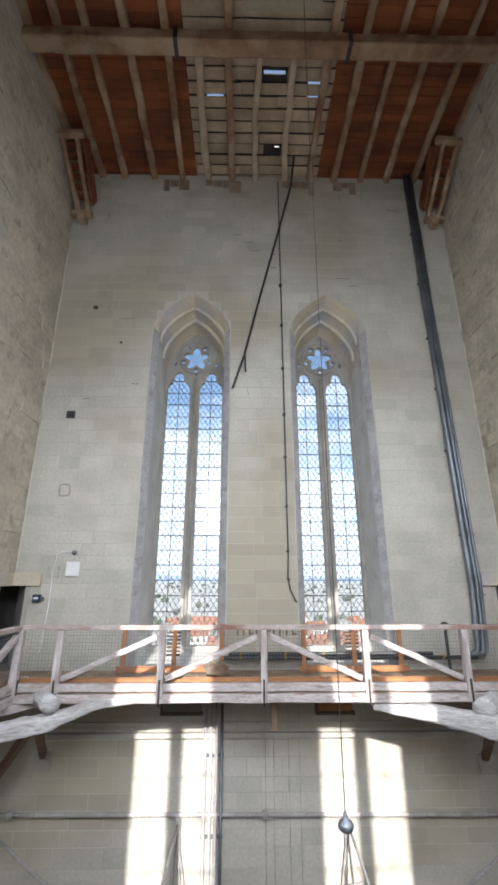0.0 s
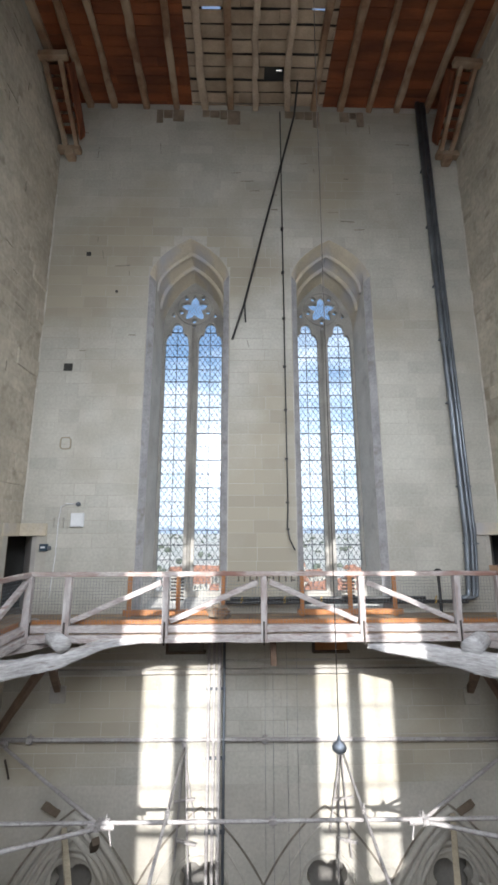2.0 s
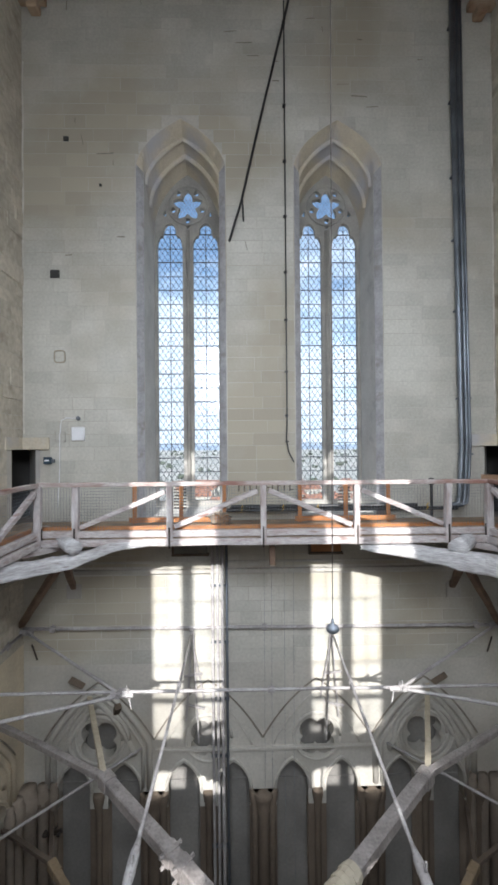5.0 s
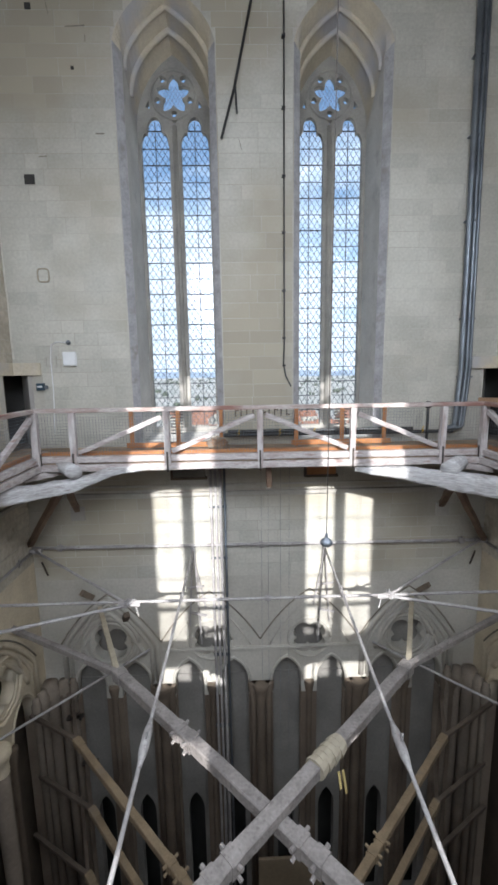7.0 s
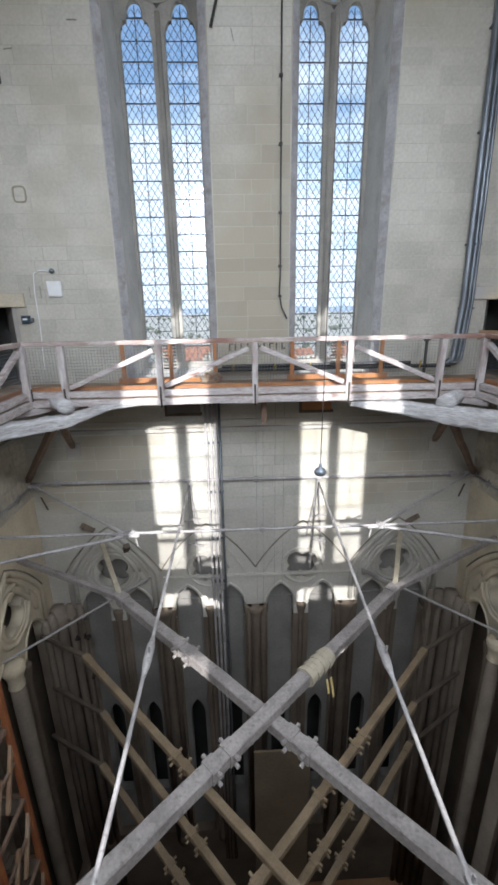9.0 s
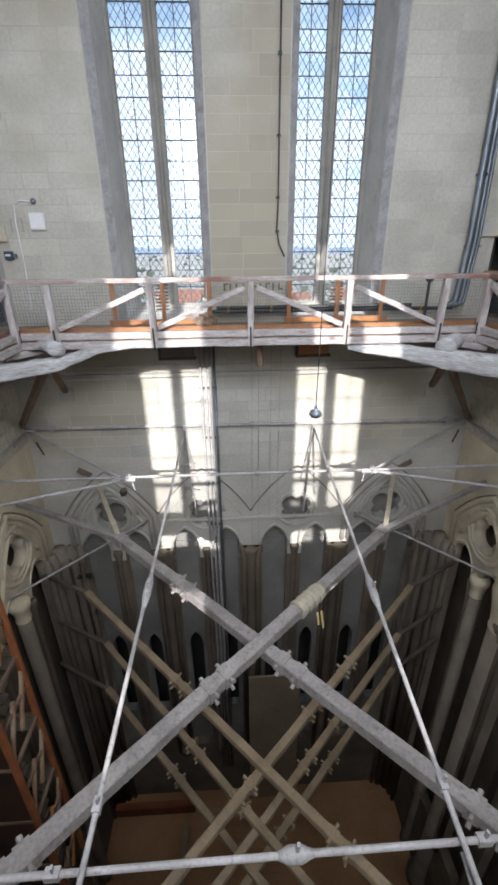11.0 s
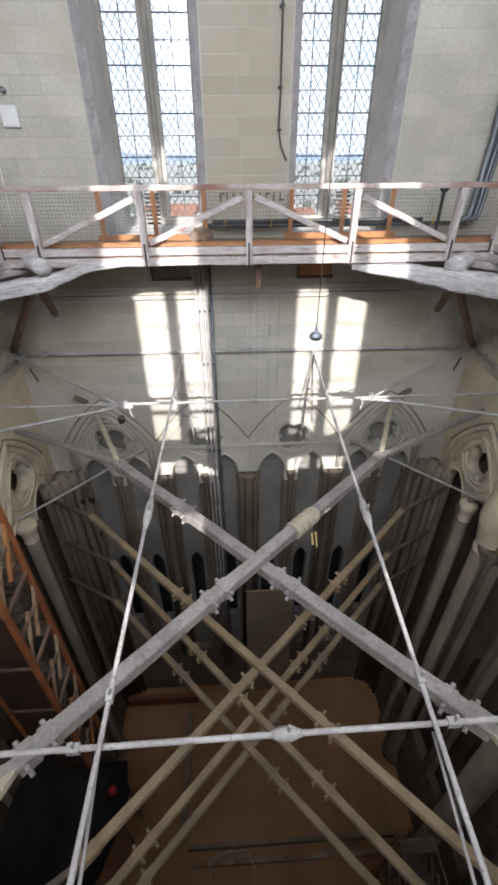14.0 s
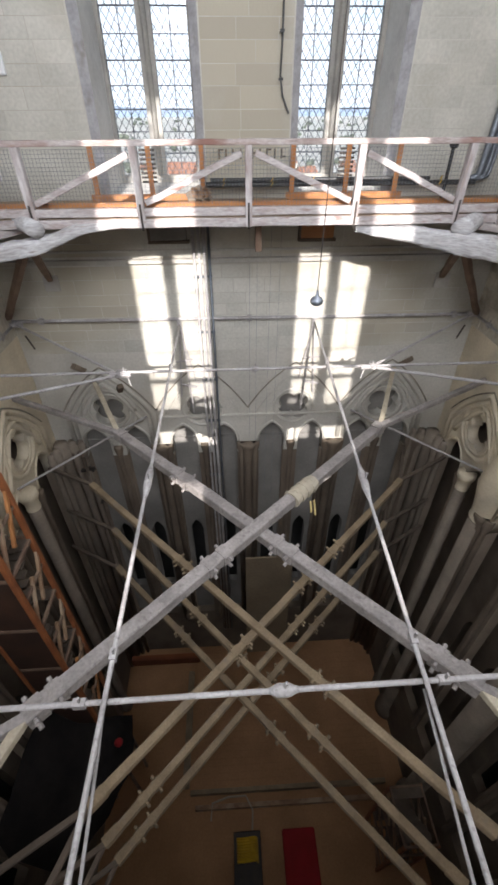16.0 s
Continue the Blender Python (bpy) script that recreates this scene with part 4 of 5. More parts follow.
for k, (pts, sizes, short, long_strut, short_strut) in enumerate(LOGS):
    lg = thing("support_log", "thick crooked whitewashed log under the deck corner", "beam", "deck support logs")
    part("log", sweep(pts, sizes, 0.026, k), LOG, lg)
    dr = thing("dragon_beam", "short round whitewashed log running into the corner", "beam", "deck corner beams")
    part("log", bar(short[0], short[1], 0.30 + 0.05 * k, 0.28 + 0.05 * k, sides=12, steps=8, rough=0.025, seed=k), LOG, dr, smooth=True)
    sx = -1 if k == 0 else 1
    part("cross_piece", bar((sx * 4.75, 9.75, 19.76), (sx * 3.1, 11.4, 19.82), 0.15, 0.13, steps=6, rough=0.02, seed=k + 3), PALE_WOOD, dr)
    part("cross_piece", bar((sx * 4.7, 9.2, 19.72), (sx * 5.6, 10.6, 19.78), 0.16, 0.15, steps=6, rough=0.02, seed=k + 7), PALE_WOOD, dr)
    st = thing("knee_strut", "brown timber strut rising from the corner to the log", "strut", "knee struts")
    part("long_strut", bar(long_strut[0], long_strut[1], 0.12, 0.14, steps=6, rough=0.02, seed=k), STRUT_WOOD, st)
    part("short_strut", bar(short_strut[0], short_strut[1], 0.13, 0.15, steps=4, rough=0.02, seed=k + 1), STRUT_WOOD, st)
    wx, wz = short_strut[0][0], short_strut[0][2]
    part("pad_stone", box(wx - 0.16, wx + 0.2, 11.96, 12.02, wz - 0.3, wz + 0.06, 0.01), DRESSED, st)
    part("wall_plate", bar((sx * 5.8, 11.0, 19.66), (sx * 5.8, 8.0, 19.62), 0.2, 0.2, steps=5, rough=0.02), BROWN_WOOD, st)
hb = part("deck_hanger", bar((0.22, 10.5, 19.3), (0.2, 10.5, 19.97), 0.11, 0.12, steps=3, rough=0.012, seed=3.0), STRUT_WOOD)
tagged(hb, "short brown timber hanging under the deck edge", "timber")
for x0, x1 in ((-2.17, -1.25), (1.22, 2.08)):
    bd = thing("wall_bearer", "brown boarded bearer fixed to the wall under the deck", "timber", "wall bearers")
    part("board", box(x0 + 0.05, x1 - 0.05, 11.88, 11.985, 19.2, 19.8, 0.01), ORANGE if x0 > 0 else PANEL, bd)
    part("lower_ledger", box(x0, x1, 11.84, 11.98, 19.14, 19.2, 0.008), DARK_WOOD, bd)
    part("end_cleat", box(x0, x0 + 0.06, 11.86, 11.98, 19.2, 19.85, 0.008), DARK_WOOD, bd)
# iron clamps on the corner shafts
for x, z in ((-5.05, 12.55), (-4.75, 11.1)):
    ic = thing("iron_clamp", "black iron clamp bolted to the corner shafts", "iron fitting", "iron clamps")
    part("band", bar((x - 0.22, 11.74, z - 0.03), (x + 0.22, 11.78, z + 0.05), 0.05, 0.1, steps=4, rough=0.01, seed=x), IRON, ic)
    for k in (-0.18, 0.16):
        part("bolt", bar((x + k, 11.68, z), (x + k, 11.8, z + 0.02), 0.09, 0.09, sides=6), IRON, ic)
    part("tail", bar((x, 11.76, z), (x, 12.0, z), 0.06, 0.06), IRON, ic)
# broken stone stubs over the outer bays
for x, z, w, tilt in ((-4.47, 16.06, 0.16, 0.12), (-3.56, 15.4, 0.15, -0.08), (4.42, 16.0, 0.14, -0.14)):
    sb_ = part("wall_stub", bar((x - tilt, 11.8, z + 0.14), (x + tilt * 0.4, 11.99, z - 0.12), w, w * 0.9, steps=4, rough=0.03, seed=x), DARKSTONE)
    tagged(sb_, "short broken dark stone stub on the wall", "stone stub", "stone stubs", "structure")

# worn painted marks on the wall behind the rail
wm = thing("wall_marks", "faded dark painted marks on the limestone wall", "marks")
for k, x in enumerate((-0.5, -0.36, -0.22, -0.06, 0.18, 0.34, 0.48, 0.64, 0.78)):
    part("painted_bar", box(x - 0.018, x + 0.018, 11.985, 11.994, 20.71, 20.88), DARK_WOOD, wm)
    if k % 2 == 0:
        part("painted_bar", box(x + 0.022, x + 0.09, 11.985, 11.994, 20.85 - 0.06 * (k % 3), 20.88 - 0.06 * (k % 3)), DARK_WOOD, wm)
# crumpled sacking left on the deck
sack = thing("crumpled_sack", "crumpled brown sacking lying on the gallery deck", "sack", at=(-0.92, 11.3, DECK + 0.02))
sb = bmesh.new()
bmesh.ops.create_icosphere(sb, subdivisions=3, radius=1.0)
for v in sb.verts:
    k = 1 + 0.3 * math.sin(v.co.x * 6 + 2 * v.co.z) * math.cos(v.co.y * 7 + v.co.x * 3) + 0.12 * math.sin(v.co.z * 15 + v.co.x * 11)
    v.co = Vector((v.co.x * 0.24 * k, v.co.y * 0.2 * k, max(0.0, 0.13 + v.co.z * 0.15 * k)))
part("cloth", sb, RUBBLE, sack)

# ---- iron tie rods ----
RZ = 17.12


def rod(label, p, q, r=0.028, collars=(), joint=None, swell=1.0):
    t = thing("tie_rod", label, "tie rod", "iron tie rods")
    part("rod", bar(p, q, r * 2, r * 2, sides=8, steps=10, rough=0.006), ROD, t, smooth=True)
    p, q = Vector(p), Vector(q)
    d = (q - p).normalized()
    for f in collars:
        c = p.lerp(q, f)
        co = part("collar", bar(c - d * 0.06, c + d * 0.06, r * 2.7, r * 2.9), ROD, t)
        part("wedge", bar(c + Vector((0, 0, -0.1)), c + Vector((0.01, 0, 0.12)), 0.03, 0.02), ROD, co)
    if joint:
        c = p.lerp(q, joint)
        tb = part("turnbuckle", spindle(c - d * 0.34 * swell, c + d * 0.34 * swell, (r * 1.1, r * 1.5, r * 2.1, r * 2.3, r * 2.2, r * 2.3, r * 2.0, r * 1.4, r * 1.1)), ROD, t, "long swollen iron turnbuckle", smooth=True)
        part("locking_pin", bar(c - Vector((0, 0, 0.13)), c + Vector((0.02, 0, 0.16)), 0.03, 0.025), ROD, tb)
    return t


SL, SR = (-2.75, 9.55, RZ), (2.62, 9.6, RZ)
rod("long whitewashed iron rod from wall to wall", (XW - 0.1, 9.6, RZ + 0.04), (XE + 0.1, 9.6, RZ + 0.02), 0.033, (0.27, 0.5, 0.71))
rod("long whitewashed iron rod from wall to wall", (XW - 0.1, 3.22, RZ - 0.02), (XE + 0.1, 3.3, RZ + 0.02), 0.029, (0.33, 0.62), 0.49, 0.42)
rod("whitewashed iron rod with a turnbuckle", (-1.68, 12.05, RZ + 0.1), (-1.72, YS, RZ + 0.05), 0.027, (0.19, 0.68), 0.475)
rod("whitewashed iron rod with a turnbuckle", (1.78, 12.05, RZ + 0.1), (1.18, YS, RZ + 0.05), 0.027, (0.19, 0.68), 0.49)
rod("thin second strand beside the long rod", (-1.72, 3.2, RZ), (-1.55, YS, RZ - 0.25), 0.016)
rod("thin second strand beside the long rod", (1.33, 3.2, RZ), (1.05, YS, RZ - 0.25), 0.016)
rod("thin iron brace rod to the corner", (XW + 0.05, 11.9, RZ + 0.25), SL, 0.03)
rod("thin iron brace rod to the corner", (XE - 0.05, 11.9, RZ + 0.25), SR, 0.03)
rod("flat iron brace rod to the side wall", (XW - 0.1, 8.35, RZ), SL, 0.036)
rod("flat iron brace rod to the side wall", (XE + 0.1, 8.3, RZ), SR, 0.036)
rod("iron rod along the wall", (XW + 0.05, 11.9, RZ + 0.28), (XE - 0.05, 11.9, RZ + 0.2), 0.044, (0.06, 0.5, 0.95))
rod("iron rod along the wall", (XW + 0.06, 11.9, RZ + 0.2), (XW + 0.08, 0, RZ + 0.1), 0.034, (0.06,))
rod("iron rod along the wall", (XE - 0.06, 11.9, RZ + 0.2), (XE - 0.08, 0, RZ + 0.1), 0.034, (0.06,))
for s, (x, y, z) in ((1, SL), (-1, SR)):
    n = thing("rod_node", "knotted iron node where tie rods meet", "iron fitting", "rod nodes")
    part("hub", bar((x - 0.22, y, z), (x + 0.22, y + 0.01, z), 0.1, 0.1, sides=8, steps=4, rough=0.01), ROD, n)
    part("wedge", bar((x + s * 0.18, y, z - 0.26), (x + s * 0.12, y, z + 0.06), 0.035, 0.025), ROD, n)
    part("eye", bar((x - s * 0.05, y - 0.08, z + 0.02), (x - s * 0.05, y + 0.14, z + 0.02), 0.09, 0.09), ROD, n)
for s, cx in ((1, XW), (-1, XE)):
    n = thing("corner_anchor", "iron anchor knot in the tower corner", "iron fitting", "corner anchors")
    part("hub", bar((cx + s * 0.02, 11.8, RZ + 0.22), (cx + s * 0.3, 11.85, RZ + 0.22), 0.12, 0.14, sides=8, steps=3, rough=0.02), ROD, n)
    part("hook", bar((cx + s * 0.3, 11.8, RZ - 0.05), (cx + s * 0.45, 11.75, RZ - 0.4), 0.03, 0.03), IRON, n)
# forked wall anchors with hanging bars below the long rods
for x, sgn in ((-1.68, 1), (1.76, -1)):
    an = thing("wall_anchor", "forked iron anchor with hanging bars on the wall", "iron fitting", "wall anchors")
    for a, b, z0 in ((0, -0.16, 15.1), (0.02, 0.14, 14.55), (-0.05, 0.28, 15.6)):
        part("leg", bar((x + a * sgn, 11.86, RZ + 0.22), (x + b * sgn, 11.9, z0), 0.05, 0.035, steps=4, rough=0.008), ROD, an)
    part("cross_bar", bar((x - 0.2, 11.86, 16.2), (x + 0.25, 11.86, 16.25), 0.05, 0.04), ROD, an)
    part("cross_bar", bar((x - 0.14, 11.86, 15.5), (x + 0.3, 11.86, 15.4), 0.05, 0.05), ROD, an)

# ---- timber cross braces ----
def collar_with_bolts(c, d, r, parent, mat):
    side = d.cross(Vector((0, 0, 1))).normalized()
    for k in (-0.15, 0.15):
        col = part("collar", bar(c + d * (k - 0.085), c + d * (k + 0.085), r * 2.35, r * 2.3), mat, parent)
        for sg in (-1, 1):
            o = c + d * k + side * (sg * r * 1.05)
            part("bolt", bar(o + Vector((0, 0, 0.05)), o + side * (sg * 0.085) + Vector((0, 0, 0.06)), 0.065, 0.065, sides=6), mat, col)
            part("bolt", bar(o - Vector((0, 0, 0.1)), o + side * (sg * 0.07) - Vector((0, 0, 0.12)), 0.06, 0.06, sides=6), mat, col)


def brace_cross(z, r, mat, timbers, over, clamps, label):
    """Two long timbers crossing, held at each end by two thinner timbers that run to the walls.
    timbers: the plan of each, from the north end to the south end; over: which one lies on top."""
    cr = thing("cross_brace", label, "brace", "stacked cross braces")
    for k, ((ax, ay), (bx, by)) in enumerate(timbers):
        zz = z + (r * 1.7 if k == over else 0.0)
        A, B = Vector((ax, ay, zz)), Vector((bx, by, zz))
        part("brace_timber", bar(A, B, r * 2, r * 2, steps=26, rough=0.01, seed=z + k), mat, cr)
        d = (B - A).normalized()
        for f in clamps[k]:
            collar_with_bolts(A.lerp(B, f), d, r, cr, mat)
        for p, out in ((A, 1), (B, -1)):
            wall_x = XW - 0.05 if p.x < 0 else XE + 0.05
            far = Vector((wall_x, p.y + out * abs(wall_x - p.x) * 0.57, zz - 0.04))
            end = Vector((p.x + (0.45 if p.x > 0 else -0.45) * abs((YN if out > 0 else YS) - p.y), YN + 0.02 if out > 0 else YS - 0.02, zz - 0.3))
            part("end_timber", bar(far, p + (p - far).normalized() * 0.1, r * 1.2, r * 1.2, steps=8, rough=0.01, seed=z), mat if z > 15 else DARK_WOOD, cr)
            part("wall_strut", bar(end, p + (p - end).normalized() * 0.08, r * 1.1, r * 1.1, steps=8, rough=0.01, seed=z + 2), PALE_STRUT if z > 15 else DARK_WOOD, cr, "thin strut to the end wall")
        for p, q in ((A, A.lerp(B, 0.03)), (B, B.lerp(A, 0.03))):
            part("end_collar", bar(p, q, r * 2.35, r * 2.35), mat, cr)
    return cr


crosses = (
    (15.95, 0.1, STEELWOOD, (((-2.93, 9.06), (2.5, 3.6)), ((2.76, 8.76), (-2.88, 3.5))), 1, ((0.28, 0.6, 0.95), (0.62, 0.97)), "squared grey whitewashed timber cross brace with bolted collars"),
    (13.1, 0.076, TANWOOD, (((-4.44, 10.33), (3.2, 2.65)), ((4.35, 10.15), (-2.85, 3.28))), 0, ((0.36, 0.72), (0.33, 0.46, 0.66)), "squared tan timber cross brace with bolted collars"),
    (11.2, 0.076, TANWOOD, (((-4.2, 10.28), (3.2, 2.28)), ((4.3, 10.2), (-2.98, 3.14))), 0, ((0.37, 0.5, 0.72), (0.33, 0.45, 0.9)), "squared tan timber cross brace with thick bolted collars"),
    (10.0, 0.078, TANWOOD, (((-4.2, 9.75), (3.1, 2.1)), ((4.2, 9.97), (-2.98, 3.05))), 0, ((0.3, 0.62), (0.34, 0.52, 0.93)), "squared brown timber cross brace with bolted collars"),
)
for z, r, mat, timbers, over, clamps, lab in crosses:
    brace_cross(z, r, mat, timbers, over, clamps, lab)
# canvas wrap and strap on the upper brace
wr = thing("rope_wrapping", "pale rope lashing round the brace with a yellow strap", "lashing")
d = Vector((-5.64, -5.26, 0)).normalized()
c = Vector((0.78, 6.91, 16.12))
for i in range(12):
    o = c + d * (i * 0.052 - 0.3)
    part("rope_turn", bar(o - d * 0.03, o + d * 0.03, 0.29 + 0.025 * (i % 3), 0.285 + 0.02 * (i % 2), sides=12, steps=1), BEIGE, wr)
part("strap", bar(c + Vector((0.2, -0.14, -0.1)), c + Vector((0.26, -0.2, -0.42)), 0.045, 0.015, steps=3, rough=0.02), STRAP, wr)
part("strap", bar(c + Vector((0.13, -0.16, -0.1)), c + Vector((0.16, -0.24, -0.3)), 0.035, 0.015, steps=3, rough=0.02), STRAP, wr)
# low rods at the upper brace
for s, cx in ((1, XW), (-1, XE)):
    rod("thin iron rod across the corner", (cx + s * 2.9, 11.95, 14.4), (cx, 9.35, 14.1), 0.03)

# ---- far below: floor, stair tower, goods ----
fl = part("floor", box(-9, 9, -9.5, 16, -0.3, 0.0), FLOOR)
tagged(fl, "dusty brown boarded church floor far below", "floor", kind="structure")
pf = thing("platform", "low brown boarded work platform with a stepped edge", "platform")
g = random.Random(2)
yy = 6.15
while yy < 11.4:
    part("plank", box(-2.5, 5.2, yy, yy + 0.235, 0.35, 0.4 + g.uniform(0, 0.006)), FLOOR, pf)
    yy += 0.24
part("edge_beam", box(-2.6, 5.2, 6.0, 6.15, 0.1, 0.42, 0.01), TANWOOD, pf)
part("lower_step", box(-2.4, 5.0, 5.55, 5.7, 0.0, 0.25, 0.01), BROWN_WOOD, pf)
part("upright", box(-2.9, -2.65, 6.2, 10.6, 0.3, 0.55, 0.01), TANWOOD, pf)
part("back_rail", box(-5.6, -2.4, 11.0, 11.25, 0.5, 1.0, 0.01), RED_BOARD, pf)
bd = part("tall_board", box(-0.1, 1.75, 11.42, 11.5, 0.4, 8.0, 0.01), PLYWOOD)
tagged(bd, "tall plain beige board standing against the arcade", "board")
cb = thing("hose_reel", "yellow hose coiled on a dark reel on the floor", "hose reel", at=(-0.42, 4.1, 0))
part("crate", box(-0.5, 0.5, -0.8, 0.75, 0.0, 0.35, 0.03), IRON, cb)
for i in range(9):
    y = -0.1 + i * 0.075
    pts = [(0.36 * math.cos(t * math.pi / 8), y + 0.02 * math.sin(t), 0.45 + 0.3 * math.sin(t * math.pi / 8)) for t in range(17)]
    part("hose_turn", tube(pts, 0.04, 6), YELLOW, cb)
part("hose_tail", tube([(0.2, 0.75, 0.4), (0.25, 1.3, 0.5), (0.0, 1.75, 0.5), (-0.7, 1.75, 0.45), (-1.3, 1.6, 0.4), (-1.35, 1.1, 0.3)], 0.035, 6), BEIGE, cb, "pale hose end")
rc = part("red_mat", box(0.9, 2.12, 2.6, 4.85, 0.0, 0.3, 0.05), RED)
tagged(rc, "red cloth runner lying on the floor", "mat")


def dark_sheet(x0, y0, y1, z0, h, seed):
    """An added dark sheet: bulging top, folded hanging edge, uneven free side."""
    bm = bmesh.new()
    n = 16
    rows = []
    for i in range(n + 1):
        row = []
        for j in range(n + 1):
            u, v = i / n, j / n
            x1 = -3.75 - 1.25 * (v - 0.72) ** 2 / 0.52
            e = min(1 - u, v, 1 - v)
            p = Vector((x0 + (x1 - x0) * u, y0 + (y1 - y0) * v, 0))
            # The wall side is raised to cover the pale shafts behind
            z = z0 + 3.6 * max(0.0, 0.62 - u) ** 1.3 + h * min(1, e * 7) ** 0.5 + 0.22 * noise.noise(p * 1.3 + Vector((seed, 0, 0))) * min(1, e * 6)
            row.append(bm.verts.new((p.x + 0.1 * noise.noise(p * 2.0), p.y + 0.1 * noise.noise(p * 2.3), z)))
        rows.append(row)
    for a, b in zip(rows, rows[1:]):
        for j in range(n):
            bm.faces.new((a[j], b[j], b[j + 1], a[j + 1]))
    return bm


# Black sheet added to fill the dark area under the stair tower
tagged(part("dark_sheet", dark_sheet(-5.75, 3.4, 6.75, 6.5, 1.1, 3.0), TARP, smooth=True), "black sheet added for the dark area at the stair tower", "sheet")


def stair_tower(label, x0, x1, y0, y1, top, step, stage=0.0):
    t = thing("stair_tower", label, "scaffold")
    for x in (x0, x1):
        for y in (y0, y1):
            part("post", bar((x, y, stage), (x, y, top), 0.10, 0.10), STAIR_WOOD, t)
            # Legs are darkened in colour to dim the tower below its stage
            if stage:
                part("leg", bar((x, y, 0), (x, y, stage), 0.09, 0.09), STRUT_WOOD, t, "brown leg below the stage")
    z, k = stage + step, 0
    while z < top + 0.01:
        for y in (y0, y1):
            part("ledger", bar((x0, y, z), (x1, y, z), 0.07, 0.1), STRUT_WOOD, t)
        for x in (x0, x1):
            part("ledger", bar((x, y0, z), (x, y1, z), 0.06, 0.08), STRUT_WOOD, t)
            part("guard_rail", bar((x, y0, z - step * 0.45), (x, y1, z - step * 0.45), 0.05, 0.07), STRUT_WOOD, t)
            for f in (0.0, 0.5):
                part("baluster", bar((x, y0 + (y1 - y0) * f, z - step * (0.95 - f * 0.3)), (x, y0 + (y1 - y0) * (f + 0.5), z - step * (0.35 - f * 0.3)), 0.06, 0.08), ORANGE if (k + int(f * 2)) % 4 == 1 else BROWN_WOOD, t)
        part("landing", box(x0, x1, y1 - 0.3, y1, z - 0.02, z + 0.02), DARK_WOOD, t)
        ya, yb = (y0 + 0.15, y1 - 0.3) if k % 2 else (y1 - 0.3, y0 + 0.15)
        for i in range(8):
            f = (i + 0.5) / 8
            yy, zz = ya + (yb - ya) * f, z - step + step * f
            part("tread", box(x0 + 0.1, x1 - 0.1, yy - 0.1, yy + 0.1, zz - 0.02, zz + 0.02), DARK_WOOD, t)
        if stage:
            part("side_panel", box(x0 + 0.06, x1 - 0.06, y0 - 0.03, y0, z - step + 0.06, z - 0.06), DARK_PANEL, t, "dark red-brown boarded side")
        z += step
        k += 1
    return t


rl = thing("red_lamp", "small red lamp housing on the added black sheet", "lamp", at=(-3.92, 5.75, 7.55))
part("housing", lathe([(0.02, 0), (0.09, 0.02), (0.12, 0.1), (0.08, 0.2), (0.02, 0.22)], 0, 0, 14), RED, rl, smooth=True)
stair_tower("orange stained timber stair tower with diagonal bracing", -5.55, -4.5, 6.17, 7.13, 16.6, 1.72, 8.0)
stair_tower("red-brown timber scaffold stair on the floor", 4.2, 5.2, 3.6, 5.0, 4.5, 1.5)

# ---- pipes, cables and fittings on the north wall ----
pp = thing("wall_pipes", "bundle of galvanised pipes running up the wall", "pipe")
for i, (dx, r) in enumerate(((0.0, 0.07), (0.125, 0.05), (0.21, 0.035))):
    x = 4.96 + dx
    part("pipe", tube([(x, 11.86, 34.9), (x + 0.02, 11.86, 30), (x + 0.09, 11.86, 25), (x + 0.13, 11.86, 21.8), (x + 0.06, 11.86, 20.55), (x + 0.02, 11.84, 20.38), (x - 0.16, 11.8, 20.33)], r, 12), ZINC, pp, smooth=True)
for z in (21.6, 23.0, 25.2, 27.0, 28.6, 30.5, 32.4):
    o = 0.02 + 0.014 * max(0, 30 - z) if z > 25 else 0.09 + 0.022 * (25 - z)
    cp = part("clamp", box(4.87 + o, 5.21 + o, 11.84, 11.98, z - 0.02, z + 0.02, 0.006), ZINC, pp)
    part("clamp_bolt", bar((5.04 + o, 11.76, z), (5.04 + o, 11.84, z), 0.05, 0.05, sides=6), ZINC, cp)
lp = thing("lower_pipes", "grey downpipes on the wall under the deck", "pipe")
for x, r, mt in ((-1.17, 0.035, ROD), (-1.05, 0.035, ROD), (-0.93, 0.045, ROD), (-0.82, 0.03, ZINC)):
    part("pipe", tube([(x, 11.88, 19.7), (x, 11.88, 15), (x + 0.02, 11.88, 9), (x + 0.02, 11.88, 2.0)], r, 10), mt, lp, smooth=True)
for z in (18.4, 17.0, 15.6, 14.2, 12.0):
    part("clamp", box(-1.22, -0.78, 11.87, 11.97, z - 0.015, z + 0.015), ZINC, lp)
cb1 = thing("black_cable", "black cable hanging down the wall with clips", "cable")
line = [(0.72, 11.93, 34.5 - i * 0.6) for i in range(21)] + [(0.70, 11.93, 22.0), (0.75, 11.92, 21.7), (0.88, 11.9, 21.44)]
part("cable", tube(line, 0.018, 6), BLACK, cb1)
for z in (32.5, 30.4, 29.0, 27.6, 26.2, 25.0, 23.7, 22.6, 21.95):
    part("clip", box(0.67, 0.75, 11.9, 11.99, z - 0.02, z + 0.02), BLACK, cb1)
cb2 = thing("slack_cable", "thick black cable slung from the roof", "cable")
part("cable", tube([(1.2, 11.3, 34.9), (1.12, 11.7, 34.1), (0.62, 11.85, 32.1), (0.1, 11.88, 30.0), (-0.38, 11.88, 27.95), (-0.69, 11.88, 26.95)], 0.03, 8), BLACK, cb2)
